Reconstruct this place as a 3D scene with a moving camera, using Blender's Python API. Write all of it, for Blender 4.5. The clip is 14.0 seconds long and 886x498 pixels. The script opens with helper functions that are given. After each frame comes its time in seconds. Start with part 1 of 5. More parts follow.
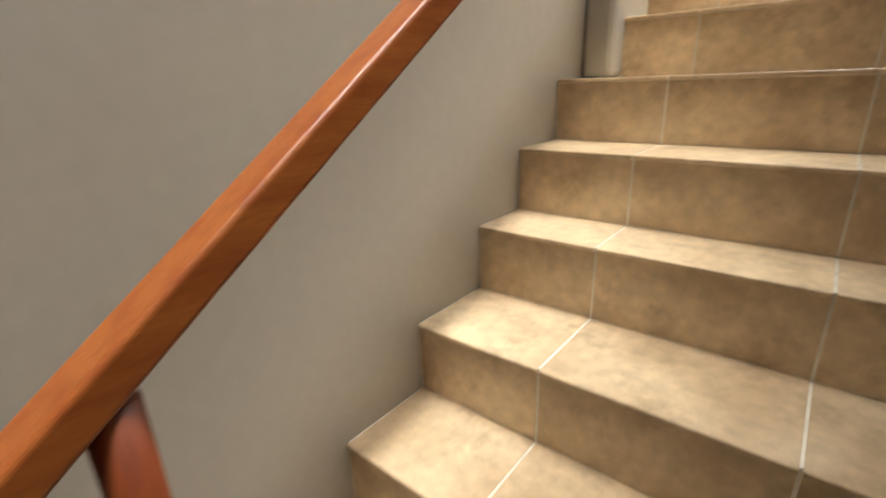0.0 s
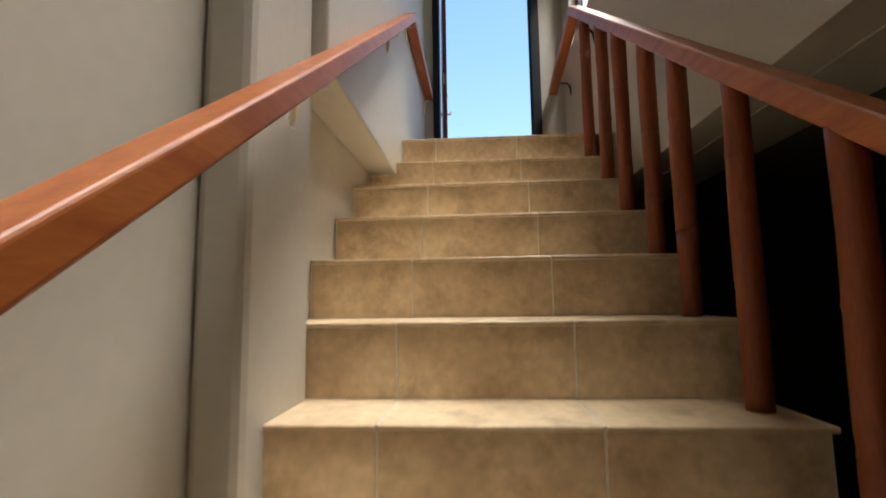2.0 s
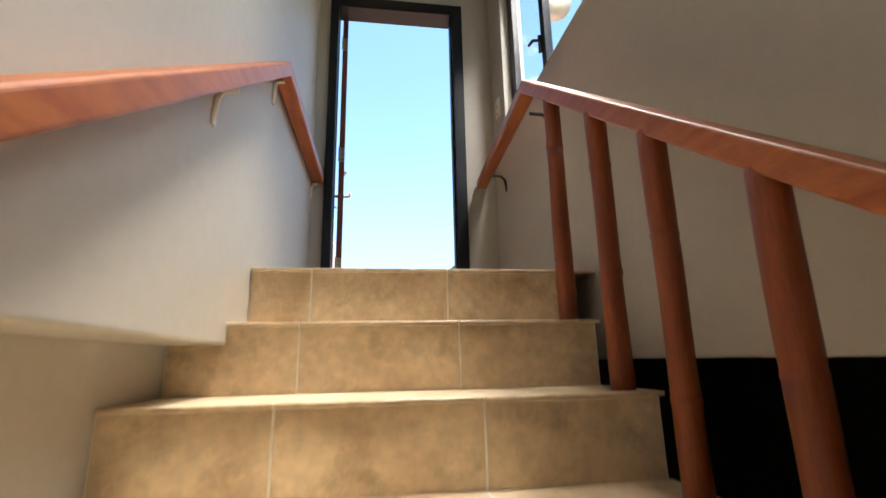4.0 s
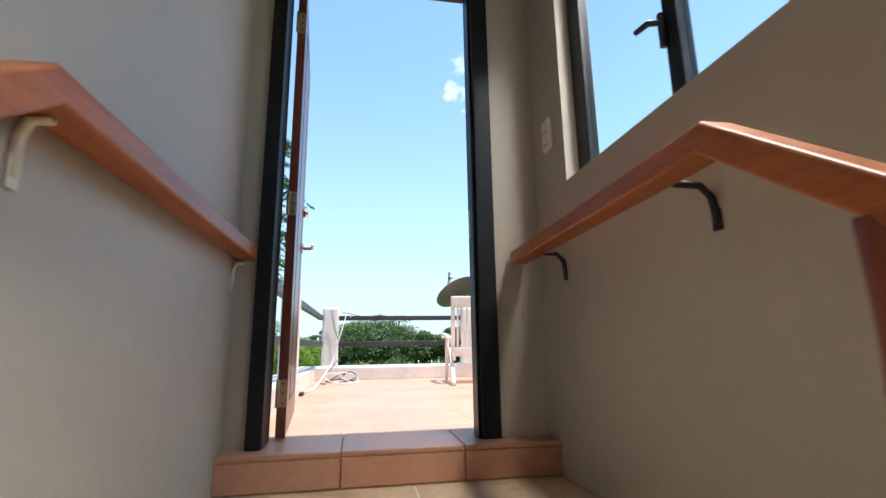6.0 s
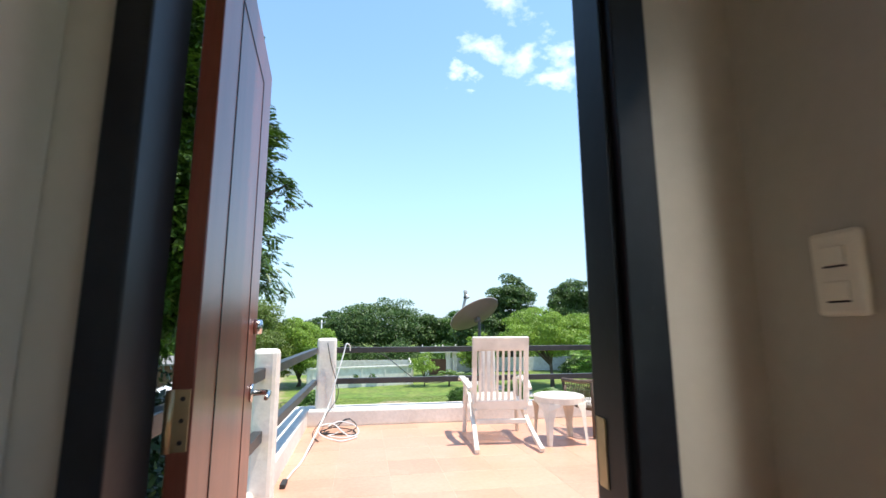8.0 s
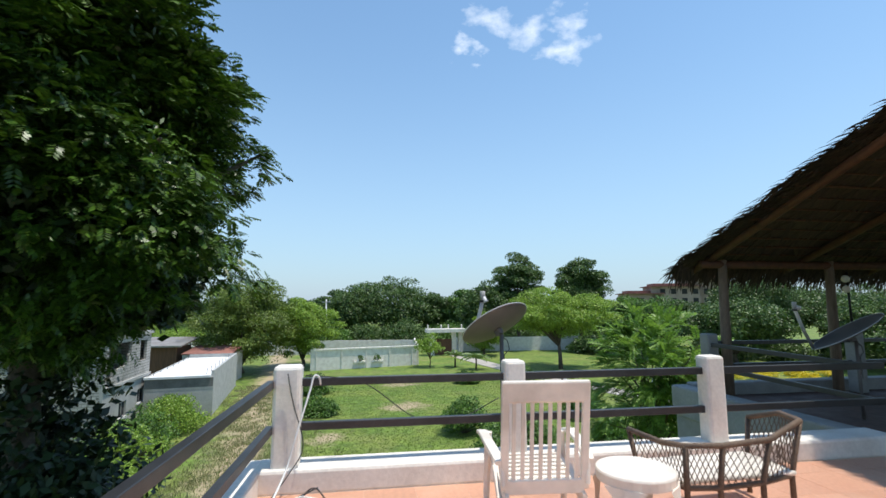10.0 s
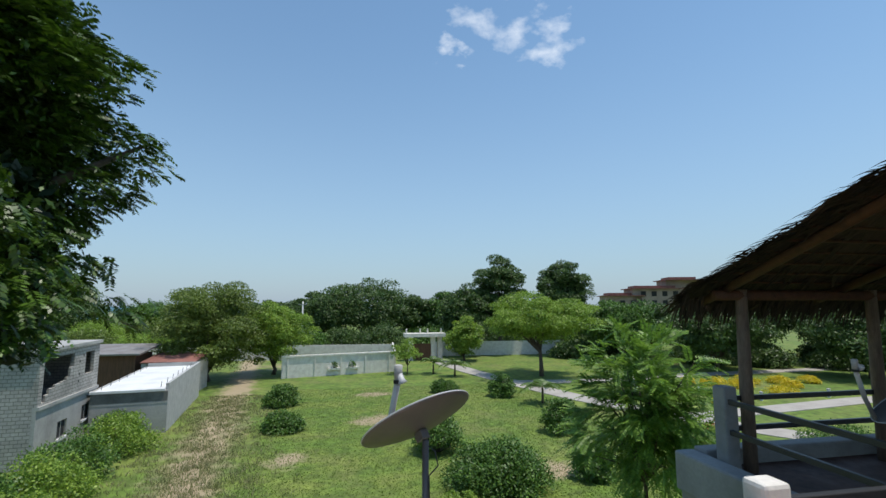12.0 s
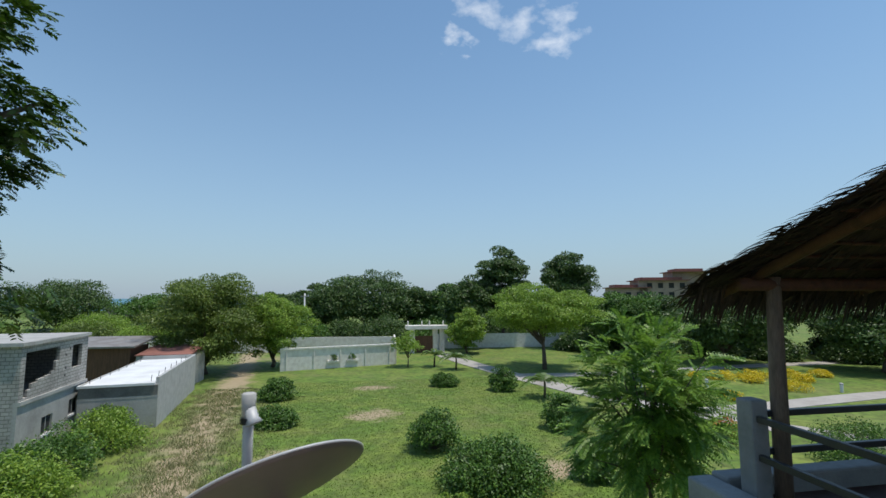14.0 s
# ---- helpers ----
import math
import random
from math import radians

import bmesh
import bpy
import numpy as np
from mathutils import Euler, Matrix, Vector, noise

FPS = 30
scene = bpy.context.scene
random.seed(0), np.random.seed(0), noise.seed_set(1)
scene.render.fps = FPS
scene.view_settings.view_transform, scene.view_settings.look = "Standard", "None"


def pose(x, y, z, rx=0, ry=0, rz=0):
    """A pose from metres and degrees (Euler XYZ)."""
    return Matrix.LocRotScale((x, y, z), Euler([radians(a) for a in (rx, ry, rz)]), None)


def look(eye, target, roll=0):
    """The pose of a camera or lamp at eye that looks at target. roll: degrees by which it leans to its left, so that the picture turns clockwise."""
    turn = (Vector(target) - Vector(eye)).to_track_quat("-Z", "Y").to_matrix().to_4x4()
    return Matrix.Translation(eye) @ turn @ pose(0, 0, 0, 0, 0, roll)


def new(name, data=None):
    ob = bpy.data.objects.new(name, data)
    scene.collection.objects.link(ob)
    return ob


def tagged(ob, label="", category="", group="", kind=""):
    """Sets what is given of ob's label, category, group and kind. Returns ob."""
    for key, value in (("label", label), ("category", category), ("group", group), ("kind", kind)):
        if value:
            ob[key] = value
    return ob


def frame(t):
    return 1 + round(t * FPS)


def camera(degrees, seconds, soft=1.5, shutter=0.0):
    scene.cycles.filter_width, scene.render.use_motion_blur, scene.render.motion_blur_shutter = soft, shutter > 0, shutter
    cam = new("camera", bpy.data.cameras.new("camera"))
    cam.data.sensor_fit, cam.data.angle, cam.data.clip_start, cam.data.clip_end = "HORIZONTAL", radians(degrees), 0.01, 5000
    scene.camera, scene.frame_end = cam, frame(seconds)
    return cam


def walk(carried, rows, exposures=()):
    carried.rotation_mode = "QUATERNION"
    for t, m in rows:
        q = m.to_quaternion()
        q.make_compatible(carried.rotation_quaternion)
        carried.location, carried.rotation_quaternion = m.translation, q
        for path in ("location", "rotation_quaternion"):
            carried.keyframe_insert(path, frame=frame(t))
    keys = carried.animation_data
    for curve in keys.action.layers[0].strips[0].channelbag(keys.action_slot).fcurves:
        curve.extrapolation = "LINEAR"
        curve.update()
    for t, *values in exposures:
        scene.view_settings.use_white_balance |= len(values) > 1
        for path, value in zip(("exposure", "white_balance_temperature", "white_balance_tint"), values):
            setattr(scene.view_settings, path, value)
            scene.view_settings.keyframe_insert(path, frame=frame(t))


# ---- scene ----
cam = camera(86.9, 14.0, shutter=0.4)
PATH = [
    (0, (0.387, -3.326, -1.331), (-0.816, -1.873, -1.997), -2.0),
    (0.5, (0.3, -3.163, -1.267), (-0.568, -1.446, -1.814), -1.6),
    (1, (0.271, -2.98, -1.207), (-0.251, -1.068, -1.474), -0.9),
    (1.5, (0.253, -2.752, -1.019), (-0.012, -0.77, -1.01), -0.9),
    (2, (0.202, -2.519, -0.895), (0.067, -0.536, -0.678), -0.8),
    (2.5, (0.201, -2.283, -0.792), (0.202, -0.312, -0.453), -0.8),
    (3, (0.178, -2.009, -0.605), (0.331, -0.054, -0.216), -0.5),
    (3.5, (0.183, -1.779, -0.466), (0.421, 0.159, -0.03), -0.9),
    (4, (0.205, -1.539, -0.301), (0.488, 0.386, 0.163), -1.2),
    (4.2, (0.241, -1.478, -0.212), (0.519, 0.454, 0.226), -0.7),
    (6.3, (0.255, -0.36, 0.542), (0.608, 1.568, 0.94), -0.8),
    (6.5, (0.272, -0.258, 0.606), (0.623, 1.674, 0.987), -0.6),
    (7, (0.271, 0.005, 0.811), (0.622, 1.941, 1.168), -0.3),
    (7.5, (0.279, 0.263, 1.003), (0.625, 2.204, 1.344), -0.4),
    (8, (0.268, 0.507, 1.184), (0.601, 2.451, 1.515), -0.2),
    (8.2, (0.282, 0.647, 1.188), (0.611, 2.591, 1.52), -0.6),
    (10.3, (0.672, 2.636, 1.721), (0.984, 4.598, 1.952), -0.2),
    (10.5, (0.801, 2.868, 1.812), (1.124, 4.828, 2.045), -0.2),
    (11, (1.03, 3.388, 1.98), (1.386, 5.342, 2.212), -0.2),
    (11.5, (1.256, 3.824, 2.093), (1.632, 5.774, 2.327), -0.2),
    (12, (1.469, 4.136, 2.151), (1.851, 6.085, 2.388), -0.1),
    (12.5, (1.618, 4.424, 2.153), (2.0, 6.374, 2.387), -0.1),
    (13, (1.738, 4.735, 2.174), (2.118, 6.686, 2.396), 0.0),
    (13.5, (1.993, 5.032, 2.169), (2.358, 6.987, 2.381), -0.1),
    (14, (2.243, 5.281, 2.146), (2.603, 7.238, 2.349), -0.1),
]
walk(cam, [(t, look(eye, target, roll)) for t, eye, target, roll in PATH], [(0, 1.3), (0.5, 0.78), (1.0, 0.52), (1.5, 0.65), (2.0, 0.95), (2.5, 1.2), (3.0, 1.35), (4.2, 1.3), (6.3, 0.92), (8.2, 0.9), (10.3, 0.18), (11.5, -0.03), (14, -0.18)])

# ---- world, sun and exposure ----
SUN_EL, SUN_AZ = radians(75), radians(108)  # azimuth from +y towards +x
world = bpy.data.worlds.new("world")
scene.world = world
world.use_nodes = True
wn, wl = world.node_tree.nodes, world.node_tree.links
wn.clear()
sky = wn.new("ShaderNodeTexSky")
sky.sky_type, sky.sun_disc = "NISHITA", False
sky.sun_elevation, sky.sun_rotation = SUN_EL, SUN_AZ
sky.air_density, sky.dust_density, sky.ozone_density = 1.0, 0.0, 4.0
w_bg, w_out = wn.new("ShaderNodeBackground"), wn.new("ShaderNodeOutputWorld")
w_bg.inputs["Strength"].default_value = 0.14
w_tc = wn.new("ShaderNodeTexCoord")


def w_math(op, a, b=None):
    n = wn.new("ShaderNodeMath")
    n.operation = op
    for i, v in enumerate((a, b)):
        if v is None:
            continue
        if isinstance(v, (int, float)):
            n.inputs[i].default_value = v
        else:
            wl.new(v, n.inputs[i])
    return n.outputs[0]


def cloud_bank(direction, reach, threshold, scale, seed):
    """A soft mask of small clouds round one direction of the sky."""
    d = wn.new("ShaderNodeVectorMath")
    d.operation = "DISTANCE"
    wl.new(w_tc.outputs["Generated"], d.inputs[0])
    d.inputs[1].default_value = Vector(direction).normalized()
    near = w_math("SUBTRACT", 1.0, w_math("DIVIDE", d.outputs["Value"], reach))
    mp = wn.new("ShaderNodeMapping")
    mp.inputs["Location"].default_value = (seed, seed * 0.7, 0)
    mp.inputs["Scale"].default_value = (1, 1, 1.6)
    wl.new(w_tc.outputs["Generated"], mp.inputs["Vector"])
    nz = wn.new("ShaderNodeTexNoise")
    nz.inputs["Scale"].default_value, nz.inputs["Detail"].default_value = scale, 7.0
    nz.inputs["Roughness"].default_value = 0.55
    wl.new(mp.outputs["Vector"], nz.inputs["Vector"])
    s = w_math("ADD", nz.outputs["Fac"], w_math("MULTIPLY", w_math("MINIMUM", near, 0.6), 0.42))
    m = w_math("MULTIPLY", w_math("SUBTRACT", s, threshold), 3.8)
    return w_math("MINIMUM", w_math("MAXIMUM", m, 0.0), 1.0)


clouds = cloud_bank((0.265, 0.80, 0.575), 0.14, 0.74, 13.0, 3.1)
clouds = w_math("MAXIMUM", clouds, cloud_bank((0.345, 0.795, 0.50), 0.11, 0.74, 15.0, 8.4))
clouds = w_math("MAXIMUM", clouds, cloud_bank((0.19, 0.85, 0.49), 0.06, 0.74, 20.0, 5.2))
w_mix = wn.new("ShaderNodeMix")
w_mix.data_type = "RGBA"
wl.new(w_math("MULTIPLY", clouds, 0.62), w_mix.inputs["Factor"])
w_sep = wn.new("ShaderNodeSeparateXYZ")
wl.new(w_tc.outputs["Generated"], w_sep.inputs[0])
w_haze = wn.new("ShaderNodeMix")
w_haze.data_type = "RGBA"
low = w_math("MAXIMUM", w_math("SUBTRACT", 1.0, w_math("DIVIDE", w_math("ABSOLUTE", w_sep.outputs["Z"]), 0.6)), 0.0)
wl.new(w_math("MULTIPLY", w_math("POWER", low, 1.8), 0.92), w_haze.inputs["Factor"])
w_haze.inputs["B"].default_value = (2.25, 3.05, 4.1, 1)
w_tint = wn.new("ShaderNodeMix")
w_tint.data_type, w_tint.blend_type = "RGBA", "MULTIPLY"
w_tint.inputs["Factor"].default_value = 1.0
w_tint.inputs["B"].default_value = (1.32, 1.38, 1.24, 1)
wl.new(sky.outputs["Color"], w_tint.inputs["A"])
wl.new(w_tint.outputs["Result"], w_haze.inputs["A"])
wl.new(w_haze.outputs["Result"], w_mix.inputs["A"])
w_mix.inputs["B"].default_value = (8.2, 8.5, 8.9, 1)
wl.new(w_mix.outputs["Result"], w_bg.inputs["Color"])
wl.new(w_bg.outputs["Background"], w_out.inputs["Surface"])

sun_data = bpy.data.lights.new("sun", "SUN")
sun_data.energy, sun_data.angle, sun_data.color = 4.0, radians(0.5), (1.0, 0.95, 0.87)
sun = new("sun", sun_data)
sun_dir = Vector((math.sin(SUN_AZ) * math.cos(SUN_EL), math.cos(SUN_AZ) * math.cos(SUN_EL), math.sin(SUN_EL)))
sun.matrix_world = Matrix.Translation((0, 0, 30)) @ sun_dir.to_track_quat("Z", "Y").to_matrix().to_4x4()

# added lamp above the stair, standing in for daylight from the east side
ld = bpy.data.lights.new("stair_fill_lamp", "AREA")
ld.shape, ld.size, ld.size_y, ld.energy, ld.color, ld.spread = "RECTANGLE", 4.6, 0.5, 12.5, (1.0, 0.96, 0.885), radians(30)
new("stair_fill_lamp", ld).matrix_world = look((0.62, -2.2, 2.8), (0.02, -2.2, 0))

# daylight of the open sky from under the eaves, in through the long window
wd = bpy.data.lights.new("window_daylight", "AREA")
wd.shape, wd.size, wd.size_y, wd.energy, wd.color = "RECTANGLE", 1.5, 0.3, 52.0, (1.0, 0.97, 0.92)
new("window_daylight", wd).matrix_world = look((1.3, 0.25, 2.6), (0.0, 0.25, 0.6))


# ---- materials ----
def material(name, base, rough=0.6, metal=0.0, vary=0.15, big=1.5, small=25.0, bump=0.1, second=None, stain=None, gloss=0.5, stretch=(1, 1, 1), per_object=0.0):
    """A surface of one base colour, mottled at two scales, with fine relief."""
    m = bpy.data.materials.new(name)
    m.use_nodes = True
    n, l = m.node_tree.nodes, m.node_tree.links
    b = n["Principled BSDF"]
    geo = n.new("ShaderNodeNewGeometry")
    mp = n.new("ShaderNodeMapping")
    mp.inputs["Scale"].default_value = stretch
    l.new(geo.outputs["Position"], mp.inputs["Vector"])
    n1, n2 = n.new("ShaderNodeTexNoise"), n.new("ShaderNodeTexNoise")
    for nz, sc in ((n1, big), (n2, small)):
        nz.inputs["Scale"].default_value, nz.inputs["Detail"].default_value = sc, 5.0
        l.new(mp.outputs["Vector"], nz.inputs["Vector"])
    second = second or [c * 0.7 for c in base]
    mix = n.new("ShaderNodeMix")
    mix.data_type = "RGBA"
    mix.inputs["A"].default_value, mix.inputs["B"].default_value = (*base, 1), (*second, 1)
    ramp = n.new("ShaderNodeMapRange")
    ramp.inputs["From Min"].default_value, ramp.inputs["From Max"].default_value = 0.4, 0.68
    l.new(n1.outputs["Fac"], ramp.inputs["Value"])
    l.new(ramp.outputs["Result"], mix.inputs["Factor"])
    hsv = n.new("ShaderNodeHueSaturation")
    val = n.new("ShaderNodeMapRange")
    val.inputs["From Min"].default_value, val.inputs["From Max"].default_value = 0.25, 0.75
    val.inputs["To Min"].default_value, val.inputs["To Max"].default_value = 1 - vary, 1 + vary
    l.new(n2.outputs["Fac"], val.inputs["Value"])
    if per_object:
        info = n.new("ShaderNodeObjectInfo")
        po = n.new("ShaderNodeMapRange")
        po.inputs["To Min"].default_value, po.inputs["To Max"].default_value = 1 - per_object, 1 + per_object
        l.new(info.outputs["Random"], po.inputs["Value"])
        mul = n.new("ShaderNodeMath")
        mul.operation = "MULTIPLY"
        l.new(val.outputs["Result"], mul.inputs[0])
        l.new(po.outputs["Result"], mul.inputs[1])
        l.new(mul.outputs[0], hsv.inputs["Value"])
    else:
        l.new(val.outputs["Result"], hsv.inputs["Value"])
    l.new(mix.outputs["Result"], hsv.inputs["Color"])
    out = hsv.outputs["Color"]
    if stain:
        sc, amount, colour = stain
        n3 = n.new("ShaderNodeTexNoise")
        n3.inputs["Scale"].default_value, n3.inputs["Detail"].default_value, n3.inputs["Roughness"].default_value = sc, 8.0, 0.65
        l.new(geo.outputs["Position"], n3.inputs["Vector"])
        r3 = n.new("ShaderNodeMapRange")
        r3.inputs["From Min"].default_value, r3.inputs["From Max"].default_value = 0.52, 0.72
        r3.inputs["To Max"].default_value = amount
        l.new(n3.outputs["Fac"], r3.inputs["Value"])
        m3 = n.new("ShaderNodeMix")
        m3.data_type = "RGBA"
        l.new(r3.outputs["Result"], m3.inputs["Factor"])
        l.new(out, m3.inputs["A"])
        m3.inputs["B"].default_value = (*colour, 1)
        out = m3.outputs["Result"]
    l.new(out, b.inputs["Base Color"])
    b.inputs["Roughness"].default_value, b.inputs["Metallic"].default_value = rough, metal
    b.inputs["Specular IOR Level"].default_value = gloss
    if bump:
        bp = n.new("ShaderNodeBump")
        bp.inputs["Strength"].default_value, bp.inputs["Distance"].default_value = bump, 0.01
        l.new(n2.outputs["Fac"], bp.inputs["Height"])
        l.new(bp.outputs["Normal"], b.inputs["Normal"])
    return m


M_WALL = material("wall_paint", (0.5, 0.467, 0.405), 0.55, vary=0.035, big=0.9, small=30, bump=0.07, second=(0.45, 0.418, 0.36))
M_WHITE = material("white_paint", (0.78, 0.74, 0.67), 0.7, vary=0.08, big=2, small=30, bump=0.2, second=(0.66, 0.61, 0.54), stain=(3.0, 0.4, (0.46, 0.41, 0.35)))
M_TILE = material("stair_tile", (0.74, 0.585, 0.385), 0.38, vary=0.16, big=5, small=34, bump=0.05, second=(0.55, 0.405, 0.25), stain=(8, 0.8, (0.36, 0.25, 0.14)), per_object=0.06)
M_GROUT = material("grout", (0.86, 0.82, 0.73), 0.9, bump=0.2)
M_RAIL = material("rail_wood", (0.38, 0.115, 0.025), 0.4, vary=0.2, big=6, small=60, bump=0.03, second=(0.28, 0.065, 0.014), stretch=(6, 0.6, 6))
M_BAMBOO = material("baluster_wood", (0.24, 0.055, 0.014), 0.45, vary=0.25, big=5, small=40, bump=0.06, second=(0.17, 0.035, 0.01), stretch=(6, 6, 0.7))
M_IRON = material("dark_iron", (0.035, 0.035, 0.036), 0.5, 0.6, bump=0.1)
M_FRAME = material("black_frame", (0.01, 0.013, 0.018), 0.42, vary=0.2, big=4, small=30, bump=0.04, gloss=0.3)
M_DOOR = material("door_wood", (0.2, 0.055, 0.035), 0.3, vary=0.12, big=3, small=45, bump=0.03, second=(0.14, 0.036, 0.024), stretch=(5, 5, 0.5))
M_BRASS = material("hinge_metal", (0.55, 0.45, 0.28), 0.4, 0.9, bump=0.05)
M_CHROME = material("chrome", (0.75, 0.75, 0.74), 0.2, 1.0, vary=0.03, bump=0)
M_CREAM = material("cream_plastic", (0.82, 0.77, 0.66), 0.4, vary=0.03, bump=0)
# terracotta base paled to imitate its overexposed look in full sun
M_TERRA = material("terracotta_tile", (0.55, 0.285, 0.185), 0.42, vary=0.1, big=1.3, small=30, bump=0.06, second=(0.58, 0.32, 0.215), stain=(2.2, 0.5, (0.62, 0.41, 0.3)), per_object=0.07)
M_TGROUT = material("terracotta_grout", (0.64, 0.45, 0.34), 0.9, bump=0.2)
M_BLACKRAIL = material("black_pipe", (0.03, 0.03, 0.032), 0.4, vary=0.2, big=5, small=50, bump=0.08)
M_PLASTIC = material("white_plastic", (0.85, 0.77, 0.67), 0.42, vary=0.04, big=3, small=20, bump=0.02, stain=(6, 0.25, (0.62, 0.55, 0.47)))
# near-black base stands in for the missing light of the lower room
M_UNLIT = material("darkened_unlit_room", (0.12, 0.11, 0.1), 0.8, bump=0.1)


# ---- mesh helpers ----
def part(name, bm, mat, parent=None, label="", smooth=False):
    me = bpy.data.meshes.new(name)
    bm.to_mesh(me)
    bm.free()
    if smooth:
        me.polygons.foreach_set("use_smooth", [True] * len(me.polygons))
    me.materials.append(mat)
    ob = new(name, me)
    if parent:
        ob.parent = parent
    if label:
        ob["label"] = label
    return ob


def raw(name, verts, faces, mat, parent=None, label="", smooth=False):
    me = bpy.data.meshes.new(name)
    me.from_pydata(verts, [], faces)
    if smooth:
        me.polygons.foreach_set("use_smooth", [True] * len(me.polygons))
    me.materials.append(mat)
    ob = new(name, me)
    if parent:
        ob.parent = parent
    if label:
        ob["label"] = label
    return ob


def empty(name, m=None):
    ob = new(name)
    if m is not None:
        ob.matrix_world = m
    return ob


def box(bm, lo, hi, bevel=0.0, m=None, segments=2):
    lo, hi = Vector(lo), Vector(hi)
    r = bmesh.ops.create_cube(bm, size=1)
    for v in r["verts"]:
        v.co = Vector(((lo[i] + hi[i]) / 2 + v.co[i] * (hi[i] - lo[i])) for i in range(3))
    if bevel:
        edges = list({e for v in r["verts"] for e in v.link_edges})
        out = bmesh.ops.bevel(bm, geom=edges, offset=bevel, segments=segments, affect="EDGES", profile=0.5)
        vs = out["verts"]
        if m is not None:
            bmesh.ops.transform(bm, matrix=m, verts=list({v for f in out["faces"] for v in f.verts} | set(vs)))
    elif m is not None:
        bmesh.ops.transform(bm, matrix=m, verts=r["verts"])
    return bm


def boxed(lo, hi, bevel=0.0):
    return box(bmesh.new(), lo, hi, bevel)


def tube(bm, pts, radii, sides=10, caps=True):
    """A round bar along points, with a radius at each."""
    pts = [Vector(p) for p in pts]
    if isinstance(radii, (int, float)):
        radii = [radii] * len(pts)
    rings, up = [], None
    for i, p in enumerate(pts):
        d = (pts[min(i + 1, len(pts) - 1)] - pts[max(i - 1, 0)]).normalized()
        if up is None:
            up = d.orthogonal().normalized()
        up = (up - d * up.dot(d)).normalized()
        side = d.cross(up)
        rings.append([bm.verts.new(p + radii[i] * (math.cos(a) * up + math.sin(a) * side)) for a in (2 * math.pi * k / sides for k in range(sides))])
    for a, b in zip(rings, rings[1:]):
        for k in range(sides):
            bm.faces.new((a[k], a[(k + 1) % sides], b[(k + 1) % sides], b[k]))
    if caps:
        bm.faces.new(reversed(rings[0]))
        bm.faces.new(rings[-1])
    return bm


def bar(bm, pts, width, height, bevel=0.012):
    """A rectangular rail with rounded edges swept along points in a vertical plane or level; the points lie on its top's middle."""
    pts = [Vector(p) for p in pts]
    b, w, h = bevel, width / 2, height
    outline = []
    for cx, cz, a0 in ((w - b, -b, 90), (w - b, -h + b, 0), (-w + b, -h + b, -90), (-w + b, -b, -180)):
        outline += [(cx + b * math.cos(radians(a0 - 22.5 * k)), cz + b * math.sin(radians(a0 - 22.5 * k))) for k in range(5)]
    rings = []
    for i, p in enumerate(pts):
        d1 = (pts[i] - pts[i - 1]).normalized() if i else None
        d2 = (pts[i + 1] - pts[i]).normalized() if i < len(pts) - 1 else None
        d = ((d1 or d2) + (d2 or d1)).normalized()
        side = d.cross(Vector((0, 0, 1))).normalized()
        up = side.cross(d)
        k = 1 / max(0.5, d.dot(d1 or d2))
        rings.append([bm.verts.new(p + side * x + up * z * k) for x, z in outline])
    n = len(outline)
    for a, c in zip(rings, rings[1:]):
        for k in range(n):
            bm.faces.new((a[k], c[k], c[(k + 1) % n], a[(k + 1) % n]))
    bm.faces.new(rings[0])
    bm.faces.new(list(reversed(rings[-1])))
    bmesh.ops.recalc_face_normals(bm, faces=bm.faces)
    return bm


def structure(name, bm, mat, label, category):
    return tagged(part(name, bm, mat), label, category, kind="structure")


# ---- stair hall ----
RISE = 0.19
NOSE = [0.0, -0.198, -0.486, -0.744, -1.02, -1.325, -1.568, -1.838, -2.075, -2.288, -2.56, -2.815, -3.07, -3.325, -3.58, -3.835]
LEFT, LEFT_UP, RIGHT, RIGHT_WALL = -0.338, -0.19, 0.86, 0.975
DOOR_Y = 1.25
CEIL = 2.75
FLOOR_LOW = -RISE * 16
SOFFIT = -0.25

# left wall, with the upper part standing proud of the lower one
structure("wall_west_lower", boxed((LEFT - 0.2, -5.2, FLOOR_LOW), (LEFT, 1.25, CEIL)), M_WALL, "cream painted plaster wall beside the stair", "wall")
structure("wall_west_upper", boxed((LEFT + 0.002, -1.318, SOFFIT), (LEFT_UP, DOOR_Y - 0.002, CEIL - 0.002), 0.008), M_WALL, "cream plaster upper wall with a rounded lower edge", "wall")
structure("wall_pillar", boxed((LEFT + 0.002, -1.665, -1.33), (-0.23, -1.32, CEIL - 0.002), 0.02), M_WALL, "cream plastered pillar standing on the stair treads", "pillar")
# right wall: window above the sill, dark room below the floor slab
WIN = (-1.45, 0.965, 1.03, 2.1)
structure("wall_east_sill", boxed((RIGHT_WALL, -5.2, -0.305), (RIGHT_WALL + 0.14, DOOR_Y, WIN[2])), M_WALL, "cream plaster wall under the long window", "wall")
structure("wall_east_head", boxed((RIGHT_WALL, -5.2, WIN[3]), (RIGHT_WALL + 0.14, DOOR_Y, CEIL)), M_WALL, "cream plaster wall above the long window", "wall")
structure("wall_east_pier_north", boxed((RIGHT_WALL, WIN[1], WIN[2]), (RIGHT_WALL + 0.14, DOOR_Y, WIN[3])), M_WALL, "cream plaster pier between window and door", "wall")
